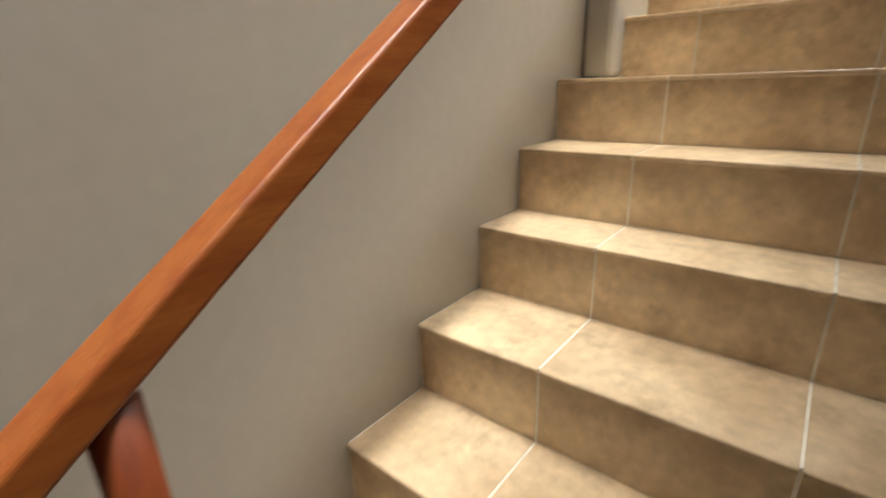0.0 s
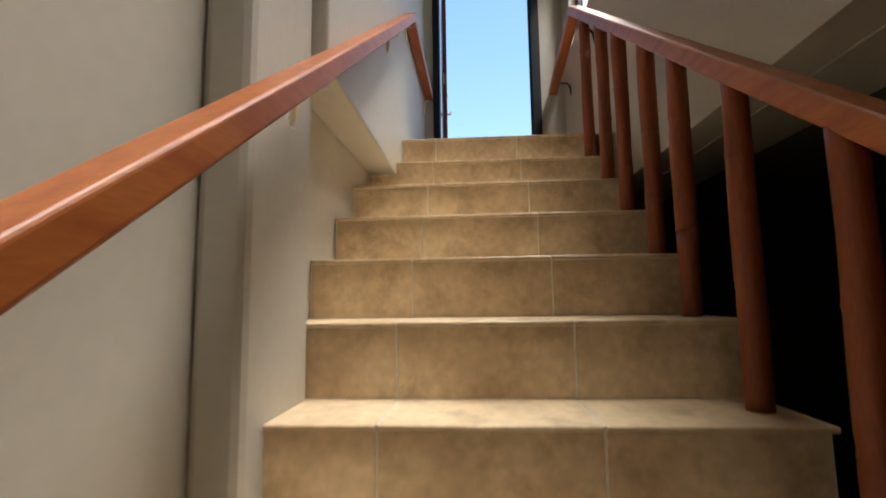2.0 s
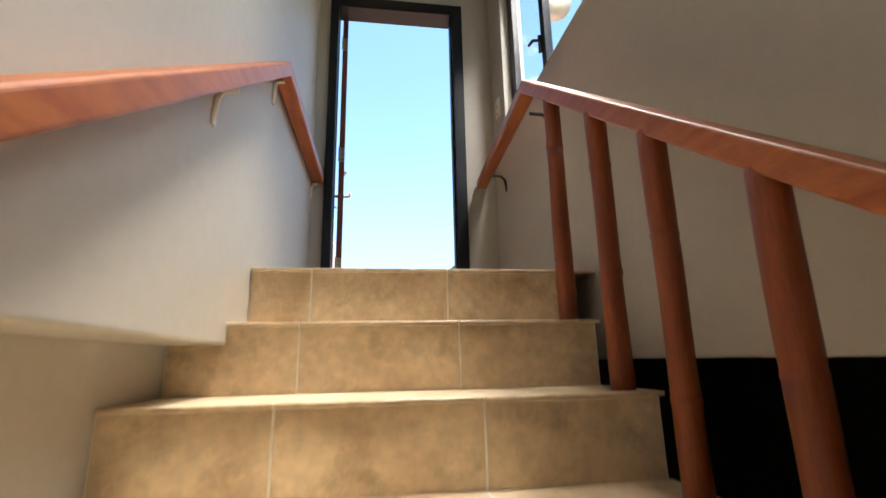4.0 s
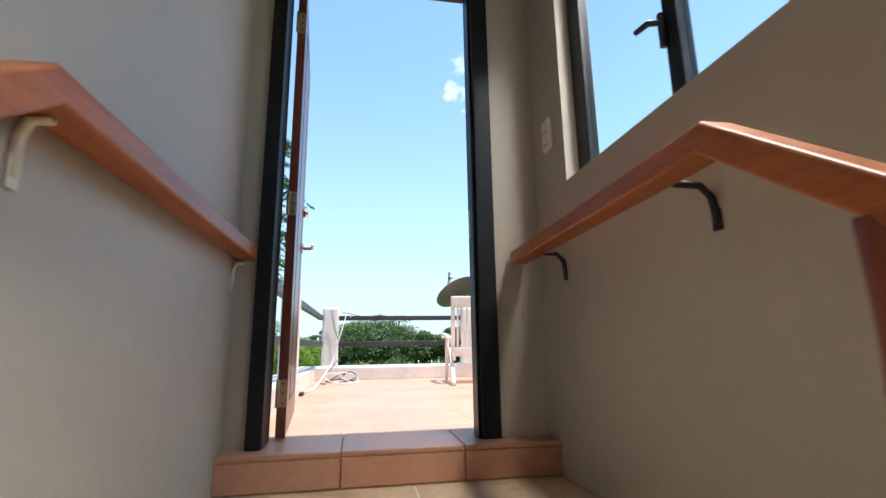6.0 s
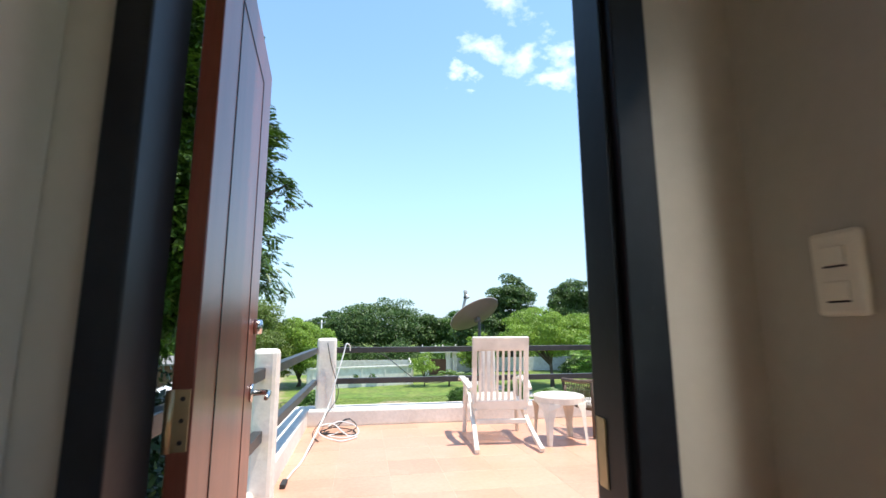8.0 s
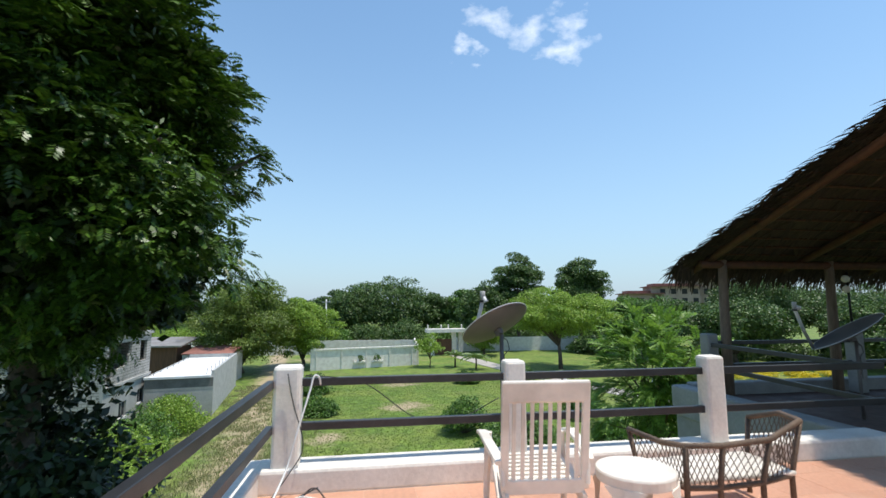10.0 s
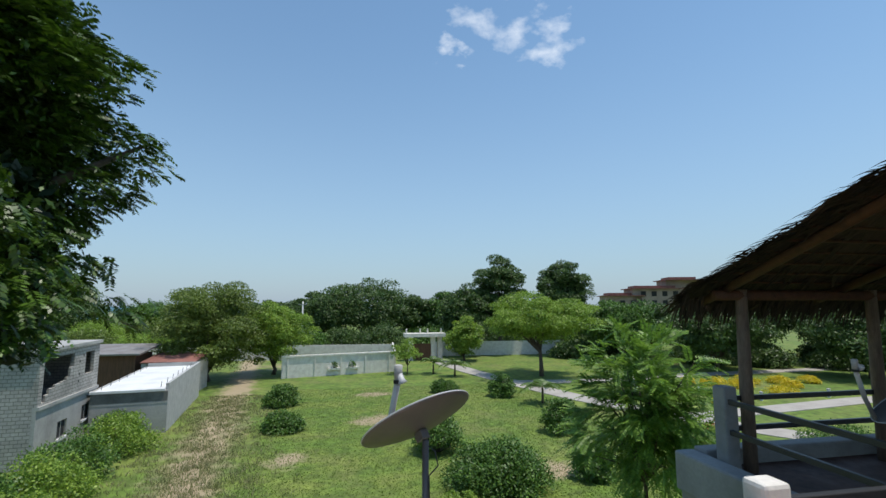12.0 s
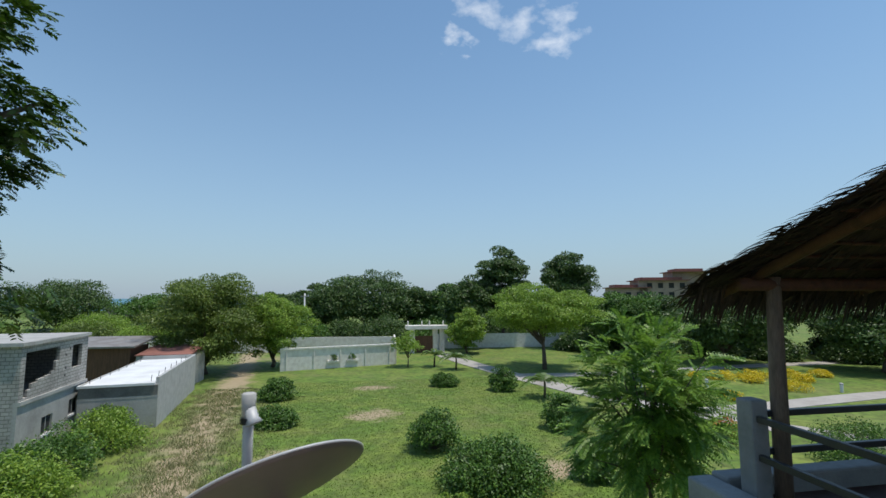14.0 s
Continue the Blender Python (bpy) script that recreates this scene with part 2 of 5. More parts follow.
structure("wall_east_pier_south", boxed((RIGHT_WALL, -5.2, WIN[2]), (RIGHT_WALL + 0.14, WIN[0], WIN[3])), M_WALL, "cream plaster pier beside the window", "wall")
structure("floor_beam", boxed((RIGHT_WALL + 0.14, -5.2, -0.31), (RIGHT_WALL + 0.4, DOOR_Y, -0.1)), M_WALL, "plastered floor beam under the upper wall", "beam")
# unseen slot added through ceiling and roof to hold the stair lamp
LAMP_SLOT = (0.35, 0.89, -4.55, 0.15)
bm = bmesh.new()
cx0, cx1, cy0, cy1 = LEFT - 0.2, RIGHT_WALL + 0.14, -5.4, DOOR_Y + 0.2
for lo, hi in (((cx0, cy0), (LAMP_SLOT[0], cy1)), ((LAMP_SLOT[1], cy0), (cx1, cy1)), ((LAMP_SLOT[0], cy0), (LAMP_SLOT[1], LAMP_SLOT[2])), ((LAMP_SLOT[0], LAMP_SLOT[3]), (LAMP_SLOT[1], cy1))):
    box(bm, (*lo, CEIL), (*hi, CEIL + 0.15))
structure("ceiling", bm, M_WALL, "plain cream ceiling with an added slot for the stair lamp", "ceiling")
structure("wall_south", boxed((LEFT - 0.2, -5.4, FLOOR_LOW), (RIGHT_WALL + 0.14, -5.2, CEIL)), M_WALL, "plain cream plaster wall at the stair foot", "wall")
# door wall with its opening
OPEN = (-0.118, 0.778, 2.135)
structure("wall_north_west", boxed((LEFT - 0.2, DOOR_Y, -3.1), (OPEN[0], DOOR_Y + 0.2, CEIL)), M_WALL, "cream plaster wall beside the terrace door", "wall")
structure("wall_north_east", boxed((OPEN[1], DOOR_Y, -0.6), (RIGHT_WALL + 0.14, DOOR_Y + 0.2, CEIL)), M_WALL, "cream plaster wall beside the terrace door", "wall")
structure("wall_north_head", boxed((OPEN[0], DOOR_Y, OPEN[2]), (OPEN[1], DOOR_Y + 0.2, CEIL)), M_WALL, "cream plaster lintel over the terrace door", "wall")
bm = bmesh.new()
rx0, rx1, ry0, ry1 = LEFT - 0.5, RIGHT_WALL + 0.5, -5.8, DOOR_Y + 0.42
for lo, hi in (((rx0, ry0), (LAMP_SLOT[0], ry1)), ((LAMP_SLOT[1], ry0), (rx1, ry1)), ((LAMP_SLOT[0], ry0), (LAMP_SLOT[1], LAMP_SLOT[2])), ((LAMP_SLOT[0], LAMP_SLOT[3]), (LAMP_SLOT[1], ry1))):
    box(bm, (*lo, CEIL + 0.15), (*hi, CEIL + 0.3))
structure("roof_slab", bm, M_WHITE, "flat concrete roof with eaves over the stair hall", "roof")
# added cover that closes the lamp slot from above
structure("lamp_slot_cover", boxed((LAMP_SLOT[0] - 0.05, LAMP_SLOT[2] - 0.05, CEIL + 0.302), (LAMP_SLOT[1] + 0.05, LAMP_SLOT[3] + 0.05, CEIL + 0.325), 0.004), M_WHITE, "white sheet closing the added lamp slot", "skylight")
# room beside and under the stair, its darkness put into the colour
structure("lower_room_floor", boxed((LEFT, -5.2, FLOOR_LOW - 0.1), (4.2, 1.4, FLOOR_LOW)), M_UNLIT, "lower room floor, coloured dark to look unlit", "floor")
structure("lower_room_wall_east", boxed((4.2, -5.2, FLOOR_LOW), (4.3, 1.4, -0.3)), M_UNLIT, "lower room wall, coloured dark to look unlit", "wall")
structure("lower_room_wall_north", boxed((-0.118, 1.26, FLOOR_LOW), (4.2, 1.44, -0.311)), M_UNLIT, "lower room wall, coloured dark to look unlit", "wall")
structure("lower_room_wall_south", boxed((RIGHT_WALL + 0.14, -5.4, FLOOR_LOW), (4.3, -5.2, -0.31)), M_UNLIT, "lower room wall, coloured dark to look unlit", "wall")
structure("lower_room_ceiling", boxed((RIGHT_WALL + 0.4, -5.3, -0.31), (4.3, 1.44, -0.2)), M_UNLIT, "lower room ceiling, coloured dark to look unlit", "ceiling")
structure("lower_side_wall", boxed((RIGHT, -5.2, FLOOR_LOW), (RIGHT + 0.1, -3.6, -0.6)), M_UNLIT, "wall beside the stair foot, coloured dark to look unlit", "wall")

# stair: a core with tiles laid on it
stair = tagged(empty("staircase"), "straight flight of stairs tiled in mottled beige stone", "staircase")
for i, y in enumerate(NOSE):
    back = DOOR_Y - 0.1 if i == 0 else NOSE[i - 1] + 0.001
    part("step", boxed((LEFT + 0.001, y + 0.0022, FLOOR_LOW if i > 9 else -i * RISE - 0.7), (RIGHT, back, -i * RISE - 0.0012)), M_GROUT, stair)
JOINTS = (LEFT, 0.0, 0.445, RIGHT)


def left_edge(i):
    return LEFT_UP if i == 0 else (LEFT if i != 6 else -0.235)


# doorway
sill_step = tagged(empty("door_sill"), "low tiled sill step before the terrace door", "sill", kind="structure")
part("core", boxed((LEFT_UP, 1.165, 0.0), (RIGHT_WALL, DOOR_Y + 0.235, 0.107)), M_TGROUT, sill_step)
for x0, x1 in ((LEFT_UP, 0.2), (0.203, 0.62), (0.623, RIGHT_WALL)):
    part("tile", boxed((x0, 1.152, 0.1), (x1, DOOR_Y + 0.24, 0.118), 0.004), M_TERRA, sill_step)
    part("tile", boxed((x0, 1.153, 0.004), (x1, 1.164, 0.0985), 0.003), M_TERRA, sill_step)

door_frame = tagged(empty("door_frame"), "black painted frame of the terrace doorway", "door frame", kind="structure")
FR = (OPEN[0], OPEN[1], 1.228, 1.375)
part("jamb", boxed((FR[0], FR[2], 0.118), (FR[0] + 0.055, FR[3], OPEN[2]), 0.004), M_FRAME, door_frame)
part("jamb", boxed((FR[1] - 0.072, FR[2], 0.118), (FR[1], FR[3], OPEN[2]), 0.004), M_FRAME, door_frame)
part("head", boxed((FR[0] + 0.055, FR[2], OPEN[2] - 0.08), (FR[1] - 0.0725, FR[3], OPEN[2]), 0.004), M_FRAME, door_frame)
part("stop", boxed((FR[1] - 0.084, FR[2] + 0.02, 0.118), (FR[1] - 0.0725, FR[2] + 0.06, OPEN[2] - 0.056)), M_FRAME, door_frame)
strike = part("strike_plate", boxed((FR[1] - 0.0745, FR[3] - 0.045, 0.9), (FR[1] - 0.072, FR[3] - 0.015, 1.02)), M_BRASS, door_frame, "worn metal strike plate")

# open door leaf, hinged on the outer side
leaf = tagged(empty("door_1", pose(-0.009, 1.385, 0.128, 0, 0, 4.7)), "open reddish-brown wooden door with grooved panels", "door", kind="structure")
lw, lh = 0.755, 1.94
bm = box(bmesh.new(), (-0.036, 0, 0), (0.0, lw, lh), 0.003)
part("panel", bm, M_DOOR, leaf)
for gy in (0.17, 0.56):
    part("groove", boxed((0.0002, gy, 0.12), (0.0016, gy + 0.006, lh - 0.12)), M_FRAME, leaf)
for gz in (0.12, lh - 0.126):
    part("groove", boxed((0.0002, 0.17, gz), (0.0016, 0.566, gz + 0.006)), M_FRAME, leaf)
for hz in (0.16, 0.905, 1.74):
    hinge = part("hinge", boxed((-0.03, -0.004, hz - 0.05), (-0.004, 0.0005, hz + 0.05), 0.001), M_BRASS, leaf, "worn brass butt hinge")
    kn = tube(bmesh.new(), [(-0.034, -0.008, hz - 0.05), (-0.034, -0.008, hz + 0.05)], 0.007)
    part("knuckle", kn, M_BRASS, hinge, smooth=True)
    for sz in (-0.035, 0.0, 0.035):
        part("screw", tube(bmesh.new(), [(-0.015, -0.0045, hz + sz), (-0.015, -0.0055, hz + sz)], 0.004, 8), M_IRON, hinge)
bm = tube(bmesh.new(), [(0.0, lw - 0.065, 0.86), (0.008, lw - 0.065, 0.86)], 0.027, 16)
handle = part("door_handle", bm, M_CHROME, leaf, "chrome lever handle", True)
bm = tube(bmesh.new(), [(0.0, lw - 0.065, 0.86), (0.045, lw - 0.065, 0.86), (0.055, lw - 0.075, 0.86), (0.058, lw - 0.17, 0.857)], [0.009, 0.009, 0.009, 0.007])
part("lever", bm, M_CHROME, handle, smooth=True)
bm = tube(bmesh.new(), [(0.0, lw - 0.065, 1.06), (0.022, lw - 0.065, 1.06), (0.026, lw - 0.065, 1.06)], [0.024, 0.022, 0.008], 16)
part("lock_cylinder", bm, M_CHROME, leaf, "round chrome deadbolt", True)
bm = tube(bmesh.new(), [(-0.036, lw - 0.065, 0.86), (-0.08, lw - 0.065, 0.86), (-0.085, lw - 0.16, 0.857)], [0.012, 0.009, 0.007])
part("outer_lever", bm, M_CHROME, leaf, smooth=True)

# long window in the east wall
M_GLASS = bpy.data.materials.new("window_glass")
M_GLASS.use_nodes = True
g = M_GLASS.node_tree.nodes["Principled BSDF"]
g.inputs["Transmission Weight"].default_value, g.inputs["Roughness"].default_value, g.inputs["IOR"].default_value = 1.0, 0.0, 1.1
g.inputs["Base Color"].default_value = (0.97, 0.98, 0.98, 1)
window = tagged(empty("window_1"), "long black-framed casement window above the stair", "window", kind="structure")
wx0, wx1 = RIGHT_WALL + 0.05, RIGHT_WALL + 0.09
fr = 0.055
fn = 0.088
part("window_frame", boxed((wx0, WIN[1] - fn, WIN[2]), (wx1, WIN[1], WIN[3]), 0.004), M_FRAME, window)
part("window_frame", boxed((wx0, WIN[0], WIN[2]), (wx1, WIN[0] + fr, WIN[3]), 0.004), M_FRAME, window)
part("window_frame", boxed((wx0, WIN[0] + fr, WIN[2]), (wx1, WIN[1] - fn, WIN[2] + 0.035), 0.004), M_FRAME, window)
part("window_frame", boxed((wx0, WIN[0] + fr, WIN[3] - 0.05), (wx1, WIN[1] - fn, WIN[3]), 0.004), M_FRAME, window)
mulls = (0.41, -0.25, -0.85)
for my in mulls:
    part("mullion", boxed((wx0 - 0.004, my - 0.026, WIN[2] + 0.0352), (wx1 - 0.002, my + 0.026, WIN[3] - 0.0502), 0.003), M_FRAME, window)
for a, c in zip((WIN[1] - fn, *[v - 0.026 for v in mulls]), (*[v + 0.026 for v in mulls], WIN[0] + fr)):
    pane = part("pane", boxed((wx0 + 0.018, c, WIN[2] + 0.036), (wx0 + 0.022, a, WIN[3] - 0.051)), M_GLASS, window)
    pane.visible_shadow = False
bm = box(bmesh.new(), (wx0 - 0.02, 0.425, 1.2), (wx0 - 0.0045, 0.44, 1.3), 0.003)
latch = part("window_handle", bm, M_FRAME, window, "black casement handle")
part("lever", tube(bmesh.new(), [(wx0 - 0.02, 0.432, 1.27), (wx0 - 0.045, 0.44, 1.272), (wx0 - 0.048, 0.49, 1.28)], [0.008, 0.009, 0.008]), M_FRAME, latch, smooth=True)

# rails
def rail(name, pts, label):
    ob = tagged(empty(name), label, "handrail")
    part("handrail", bar(bmesh.new(), pts, 0.066, 0.05, 0.008), M_RAIL, ob)
    return ob


SL = 0.718
rail_left = rail("wall_handrail", [(-0.152, -3.42, 0.8 - SL * 3.49), (-0.152, 0.07, 0.802), (-0.15, 1.226, 0.816)], "orange-brown varnished wooden handrail along the cream wall")
rail_right = rail("balustrade", [(0.81, -3.42, 0.79 - 0.748 * 3.5), (0.81, 0.08, 0.798), (0.872, 1.226, 0.818)], "varnished wooden handrail on round turned balusters")


def rail_z(y):
    return 0.79 + 0.748 * (y - 0.08) - 0.058 * 1.2


BAL_SHIFT = {1: -0.03, 2: -0.035, 3: -0.015, 4: -0.01, 5: 0.072, 6: 0.03}
for i in range(1, 13):
    y = NOSE[i] + 0.095 + BAL_SHIFT.get(i, 0.0)
    z0, z1 = -i * RISE, rail_z(y) + 0.02
    bm = bmesh.new()
    pts, rad = [], []
    n = 16
    rng = random.Random(i)
    nodes = [rng.uniform(0.2, 0.4), rng.uniform(0.55, 0.8)]
    for k in range(n + 1):
        f = k / n
        r = 0.0285 + 0.0015 * math.sin(f * 5 + i)
        pts.append((0.805 + 0.001 * math.sin(9 * f + i), y, z0 + f * (z1 - z0)))
        rad.append(r)
    for f in nodes:
        for df, dr in ((-0.012, -0.0008), (0, 0.0012), (0.012, -0.0006)):
            pts.append((0.805, y, z0 + (f + df) * (z1 - z0)))
            rad.append(0.0288 + dr)
    order = sorted(range(len(pts)), key=lambda k: pts[k][2])
    tube(bm, [pts[k] for k in order], [rad[k] for k in order], 16)
    part("baluster", bm, M_BAMBOO, rail_right, smooth=True)
# post of the wall rail at the stair foot
yb = -3.235
part("post", tube(bmesh.new(), [(-0.152, yb, -12 * RISE), (-0.152, yb, -2.0), (-0.152, yb, 0.795 + SL * (yb - 0.07) - 0.06)], 0.03, 16), M_BAMBOO, rail_left, smooth=True)


def bracket(parent, x_wall, x_rail, y, z, mat, label):
    bm = tube(bmesh.new(), [(x_wall, y, z - 0.085), (x_wall + (x_rail - x_wall) * 0.1, y, z - 0.03), (x_wall + (x_rail - x_wall) * 0.35, y, z - 0.006), (x_rail, y, z - 0.004)], [0.009, 0.0085, 0.008, 0.008], 8)
    br = part("bracket", bm, mat, parent, label, True)
    part("wall_plate", boxed((min(x_wall, x_wall), y - 0.011, z - 0.1), (x_wall + 0.006 * (1 if x_rail > x_wall else -1), y + 0.011, z - 0.055)) if x_rail > x_wall else boxed((x_wall - 0.006, y - 0.011, z - 0.1), (x_wall, y + 0.011, z - 0.055)), mat, br)


for y in (0.29, 1.02):
    bracket(rail_right, RIGHT_WALL, 0.88, y, 0.776, M_IRON, "black iron rail bracket")
for y in (0.12, 1.19):
    bracket(rail_left, LEFT_UP, -0.15, y, 0.753, M_CREAM, "painted rail bracket")
bracket(rail_left, -0.215, -0.135, -1.5, 0.795 + SL * (-1.57) - 0.062, M_CREAM, "painted rail bracket")
bracket(rail_left, LEFT_UP, -0.135, -0.45, 0.795 + SL * (-0.52) - 0.062, M_CREAM, "painted rail bracket")

# light switch
sw = tagged(empty("light_switch"), "cream double light switch on the wall by the door", "light switch")
part("plate", boxed((RIGHT_WALL - 0.018, 1.05, 1.198), (RIGHT_WALL, 1.126, 1.326), 0.008), M_CREAM, sw)
for z in (1.235, 1.287):
    rk = part("rocker", boxed((RIGHT_WALL - 0.0225, 1.07, z - 0.014), (RIGHT_WALL - 0.0178, 1.106, z + 0.014), 0.0015), M_CREAM, sw)
    part("gap", boxed((RIGHT_WALL - 0.0195, 1.071, z - 0.0172), (RIGHT_WALL - 0.0179, 1.105, z - 0.0142)), M_IRON, rk)

# ---- terrace ----
TX0, TX1, TY0, TY1 = -0.42, 6.1, 1.45, 6.95
TW = 0.24
structure("terrace_slab", boxed((TX0, TY0, -0.35), (TX1, TY1, -0.002)), M_TGROUT, "concrete roof terrace slab", "floor")


def curb(name, lo, hi):
    structure(name, boxed(lo, hi, 0.03), M_WHITE, "low whitewashed curb round the terrace", "curb")


curb("curb_front", (TX0, 6.62, -0.012), (TX1, 6.98, 0.2))
curb("curb_left", (-0.62, 1.46, -0.35), (-0.36, 6.98, 0.195))


def post(x, y, label, w=0.235, top=1.055):
    bm = box(bmesh.new(), (x, y, 0.0), (x + w, y + w * 0.9, top), 0.03)
    tagged(part("railing_post", bm, M_WHITE), label, "railing post", "terrace railing posts")


P_L = "square whitewashed concrete railing post with rounded top"
post(-0.28, 6.66, P_L)
for x in (1.83, 3.96):
    post(x, 6.7, P_L, 0.205)
post(-0.42, 3.72, P_L, 0.16, 1.05)


def pipe(pts, label="black painted square steel railing bar between posts"):
    tagged(part("railing_bar", bar(bmesh.new(), pts, 0.06, 0.07, 0.006), M_BLACKRAIL), label, "railing bar", "terrace railing bars")


for z in (0.935, 0.55):
    for a, c in ((-0.05, 1.835), (2.03, 3.965), (4.16, 6.2)):
        pipe([(a, 6.8, z), (c, 6.8, z)])
    pipe([(-0.3, 6.7, z), (-0.35, 3.9, z)])
    pipe([(-0.36, 3.74, z), (-0.36, 1.47, z)])

# ---- garden materials ----
def leaf_material(name, dark, light, trans=0.35, rough=0.5):
    m = bpy.data.materials.new(name)
    m.use_nodes = True
    n, l = m.node_tree.nodes, m.node_tree.links
    b = n["Principled BSDF"]
    geo = n.new("ShaderNodeNewGeometry")
    mix = n.new("ShaderNodeMix")
    mix.data_type = "RGBA"
    mix.inputs["A"].default_value, mix.inputs["B"].default_value = (*dark, 1), (*light, 1)
    spread = n.new("ShaderNodeMapRange")
    spread.inputs["To Min"].default_value, spread.inputs["To Max"].default_value = 0.15, 0.85
    l.new(geo.outputs["Random Per Island"], spread.inputs["Value"])
    patch = n.new("ShaderNodeTexNoise")
    patch.inputs["Scale"].default_value, patch.inputs["Detail"].default_value = 0.9, 3.0
    l.new(geo.outputs["Position"], patch.inputs["Vector"])
    tone = n.new("ShaderNodeMapRange")
    tone.inputs["From Min"].default_value, tone.inputs["From Max"].default_value = 0.3, 0.7
    tone.inputs["To Min"].default_value, tone.inputs["To Max"].default_value = 0.55, 1.25
    l.new(patch.outputs["Fac"], tone.inputs["Value"])
    fac = n.new("ShaderNodeMath")
    fac.operation, fac.use_clamp = "MULTIPLY", True
    l.new(spread.outputs["Result"], fac.inputs[0])
    l.new(tone.outputs["Result"], fac.inputs[1])
    l.new(fac.outputs[0], mix.inputs["Factor"])
    l.new(mix.outputs["Result"], b.inputs["Base Color"])
    b.inputs["Roughness"].default_value = rough
    t = n.new("ShaderNodeBsdfTranslucent")
    l.new(mix.outputs["Result"], t.inputs["Color"])
    ms = n.new("ShaderNodeMixShader")
    ms.inputs["Fac"].default_value = trans
    l.new(b.outputs["BSDF"], ms.inputs[1])
    l.new(t.outputs["BSDF"], ms.inputs[2])
    l.new(ms.outputs["Shader"], n["Material Output"].inputs["Surface"])
    return m


L_NEEM = leaf_material("neem_leaf", (0.006, 0.02, 0.003), (0.1, 0.2, 0.016), 0.2, 0.42)
# leaf green darkened to imitate the shade under and inside the crown
L_SHADE = leaf_material("shade_dark_leaf", (0.005, 0.014, 0.003), (0.025, 0.055, 0.01), 0.1)
L_DARK = leaf_material("dark_leaf", (0.025, 0.06, 0.014), (0.135, 0.225, 0.045), 0.28)
L_GREY = leaf_material("grey_green_leaf", (0.065, 0.11, 0.016), (0.23, 0.31, 0.05), 0.34)
L_LIGHT = leaf_material("light_leaf", (0.1, 0.2, 0.02), (0.4, 0.54, 0.08), 0.4)
L_BUSH = leaf_material("bush_leaf", (0.028, 0.075, 0.01), (0.16, 0.3, 0.04), 0.27)
L_FEATHER = leaf_material("feather_leaf", (0.07, 0.16, 0.022), (0.3, 0.47, 0.07), 0.38)
L_PALM = leaf_material("palm_leaf", (0.06, 0.12, 0.025), (0.2, 0.3, 0.07), 0.3)
L_YELLOW = leaf_material("yellow_flower", (0.45, 0.38, 0.01), (0.85, 0.66, 0.02), 0.3)
L_ORANGE = leaf_material("orange_flower", (0.5, 0.1, 0.02), (0.65, 0.2, 0.04), 0.2)
M_BARK = material("bark", (0.11, 0.085, 0.06), 0.9, vary=0.3, big=3, small=20, bump=0.6)
M_CONC = material("grey_concrete", (0.43, 0.42, 0.395), 0.85, vary=0.1, big=0.8, small=8, bump=0.2, second=(0.34, 0.33, 0.31), stain=(0.6, 0.5, (0.18, 0.17, 0.16)))
M_ROOFW = material("white_roof", (0.75, 0.76, 0.76), 0.8, vary=0.05, big=0.6, small=6, bump=0.1, second=(0.62, 0.62, 0.61))
M_BLOCK = material("concrete_block", (0.2, 0.195, 0.18), 0.9, vary=0.15, big=1.5, small=9, bump=0.4, per_object=0.1)
M_DARKHOLE = material("dark_interior", (0.03, 0.03, 0.03), 0.9, bump=0)
M_PATH = material("paver_path", (0.4, 0.37, 0.33), 0.9, vary=0.1, big=0.7, small=7, bump=0.2, second=(0.33, 0.3, 0.265))
M_RED = material("red_roof", (0.3, 0.13, 0.1), 0.85, vary=0.15, big=1, small=6, bump=0.2)
M_BROWNWOOD = material("weathered_boards", (0.14, 0.07, 0.04), 0.85, vary=0.25, big=2, small=8, bump=0.3, stretch=(3, 3, 0.4))
M_TIN = material("tin_roof", (0.3, 0.28, 0.26), 0.6, 0.3, vary=0.12, big=0.8, small=5, bump=0.2, second=(0.22, 0.19, 0.17))
M_DISH = material("grey_dish", (0.14, 0.125, 0.115), 0.5, 0.1, vary=0.05, big=2, small=20, bump=0.03)
M_DISHRIM = material("dish_rim", (0.6, 0.6, 0.6), 0.5, 0.1, vary=0.05, bump=0.02)
M_THATCH = leaf_material("thatch", (0.02, 0.014, 0.009), (0.085, 0.058, 0.035), 0.03, 0.9)
M_POLE = material("pole_wood", (0.085, 0.031, 0.012), 0.75, vary=0.2, big=3, small=25, bump=0.3, second=(0.055, 0.02, 0.008), stretch=(3, 3, 3))
M_POSTW = material("grey_pole_wood", (0.2, 0.14, 0.095), 0.8, vary=0.25, big=4, small=20, bump=0.4, stretch=(4, 4, 0.6))
M_WICKER = material("brown_wicker", (0.13, 0.085, 0.055), 0.7, vary=0.3, big=8, small=60, bump=0.3)
M_WHITECABLE = material("white_cable", (0.8, 0.8, 0.78), 0.5, vary=0.03, bump=0)
M_BLACKCABLE = material("black_cable", (0.03, 0.03, 0.03), 0.6, bump=0)
M_GREYW = material("weathered_whitewash", (0.47, 0.47, 0.45), 0.8, vary=0.08, big=2, small=25, bump=0.2, second=(0.38, 0.38, 0.365), stain=(3.0, 0.5, (0.27, 0.26, 0.24)))
# stained whitewash, its base greyed to imitate shade under the thatched roof
M_SHADED = material("shade_greyed_weathered_render", (0.3, 0.3, 0.285), 0.85, vary=0.1, big=1.5, small=20, bump=0.25, second=(0.22, 0.22, 0.21), stain=(2.5, 0.5, (0.15, 0.15, 0.135)))
GZ = -6.6


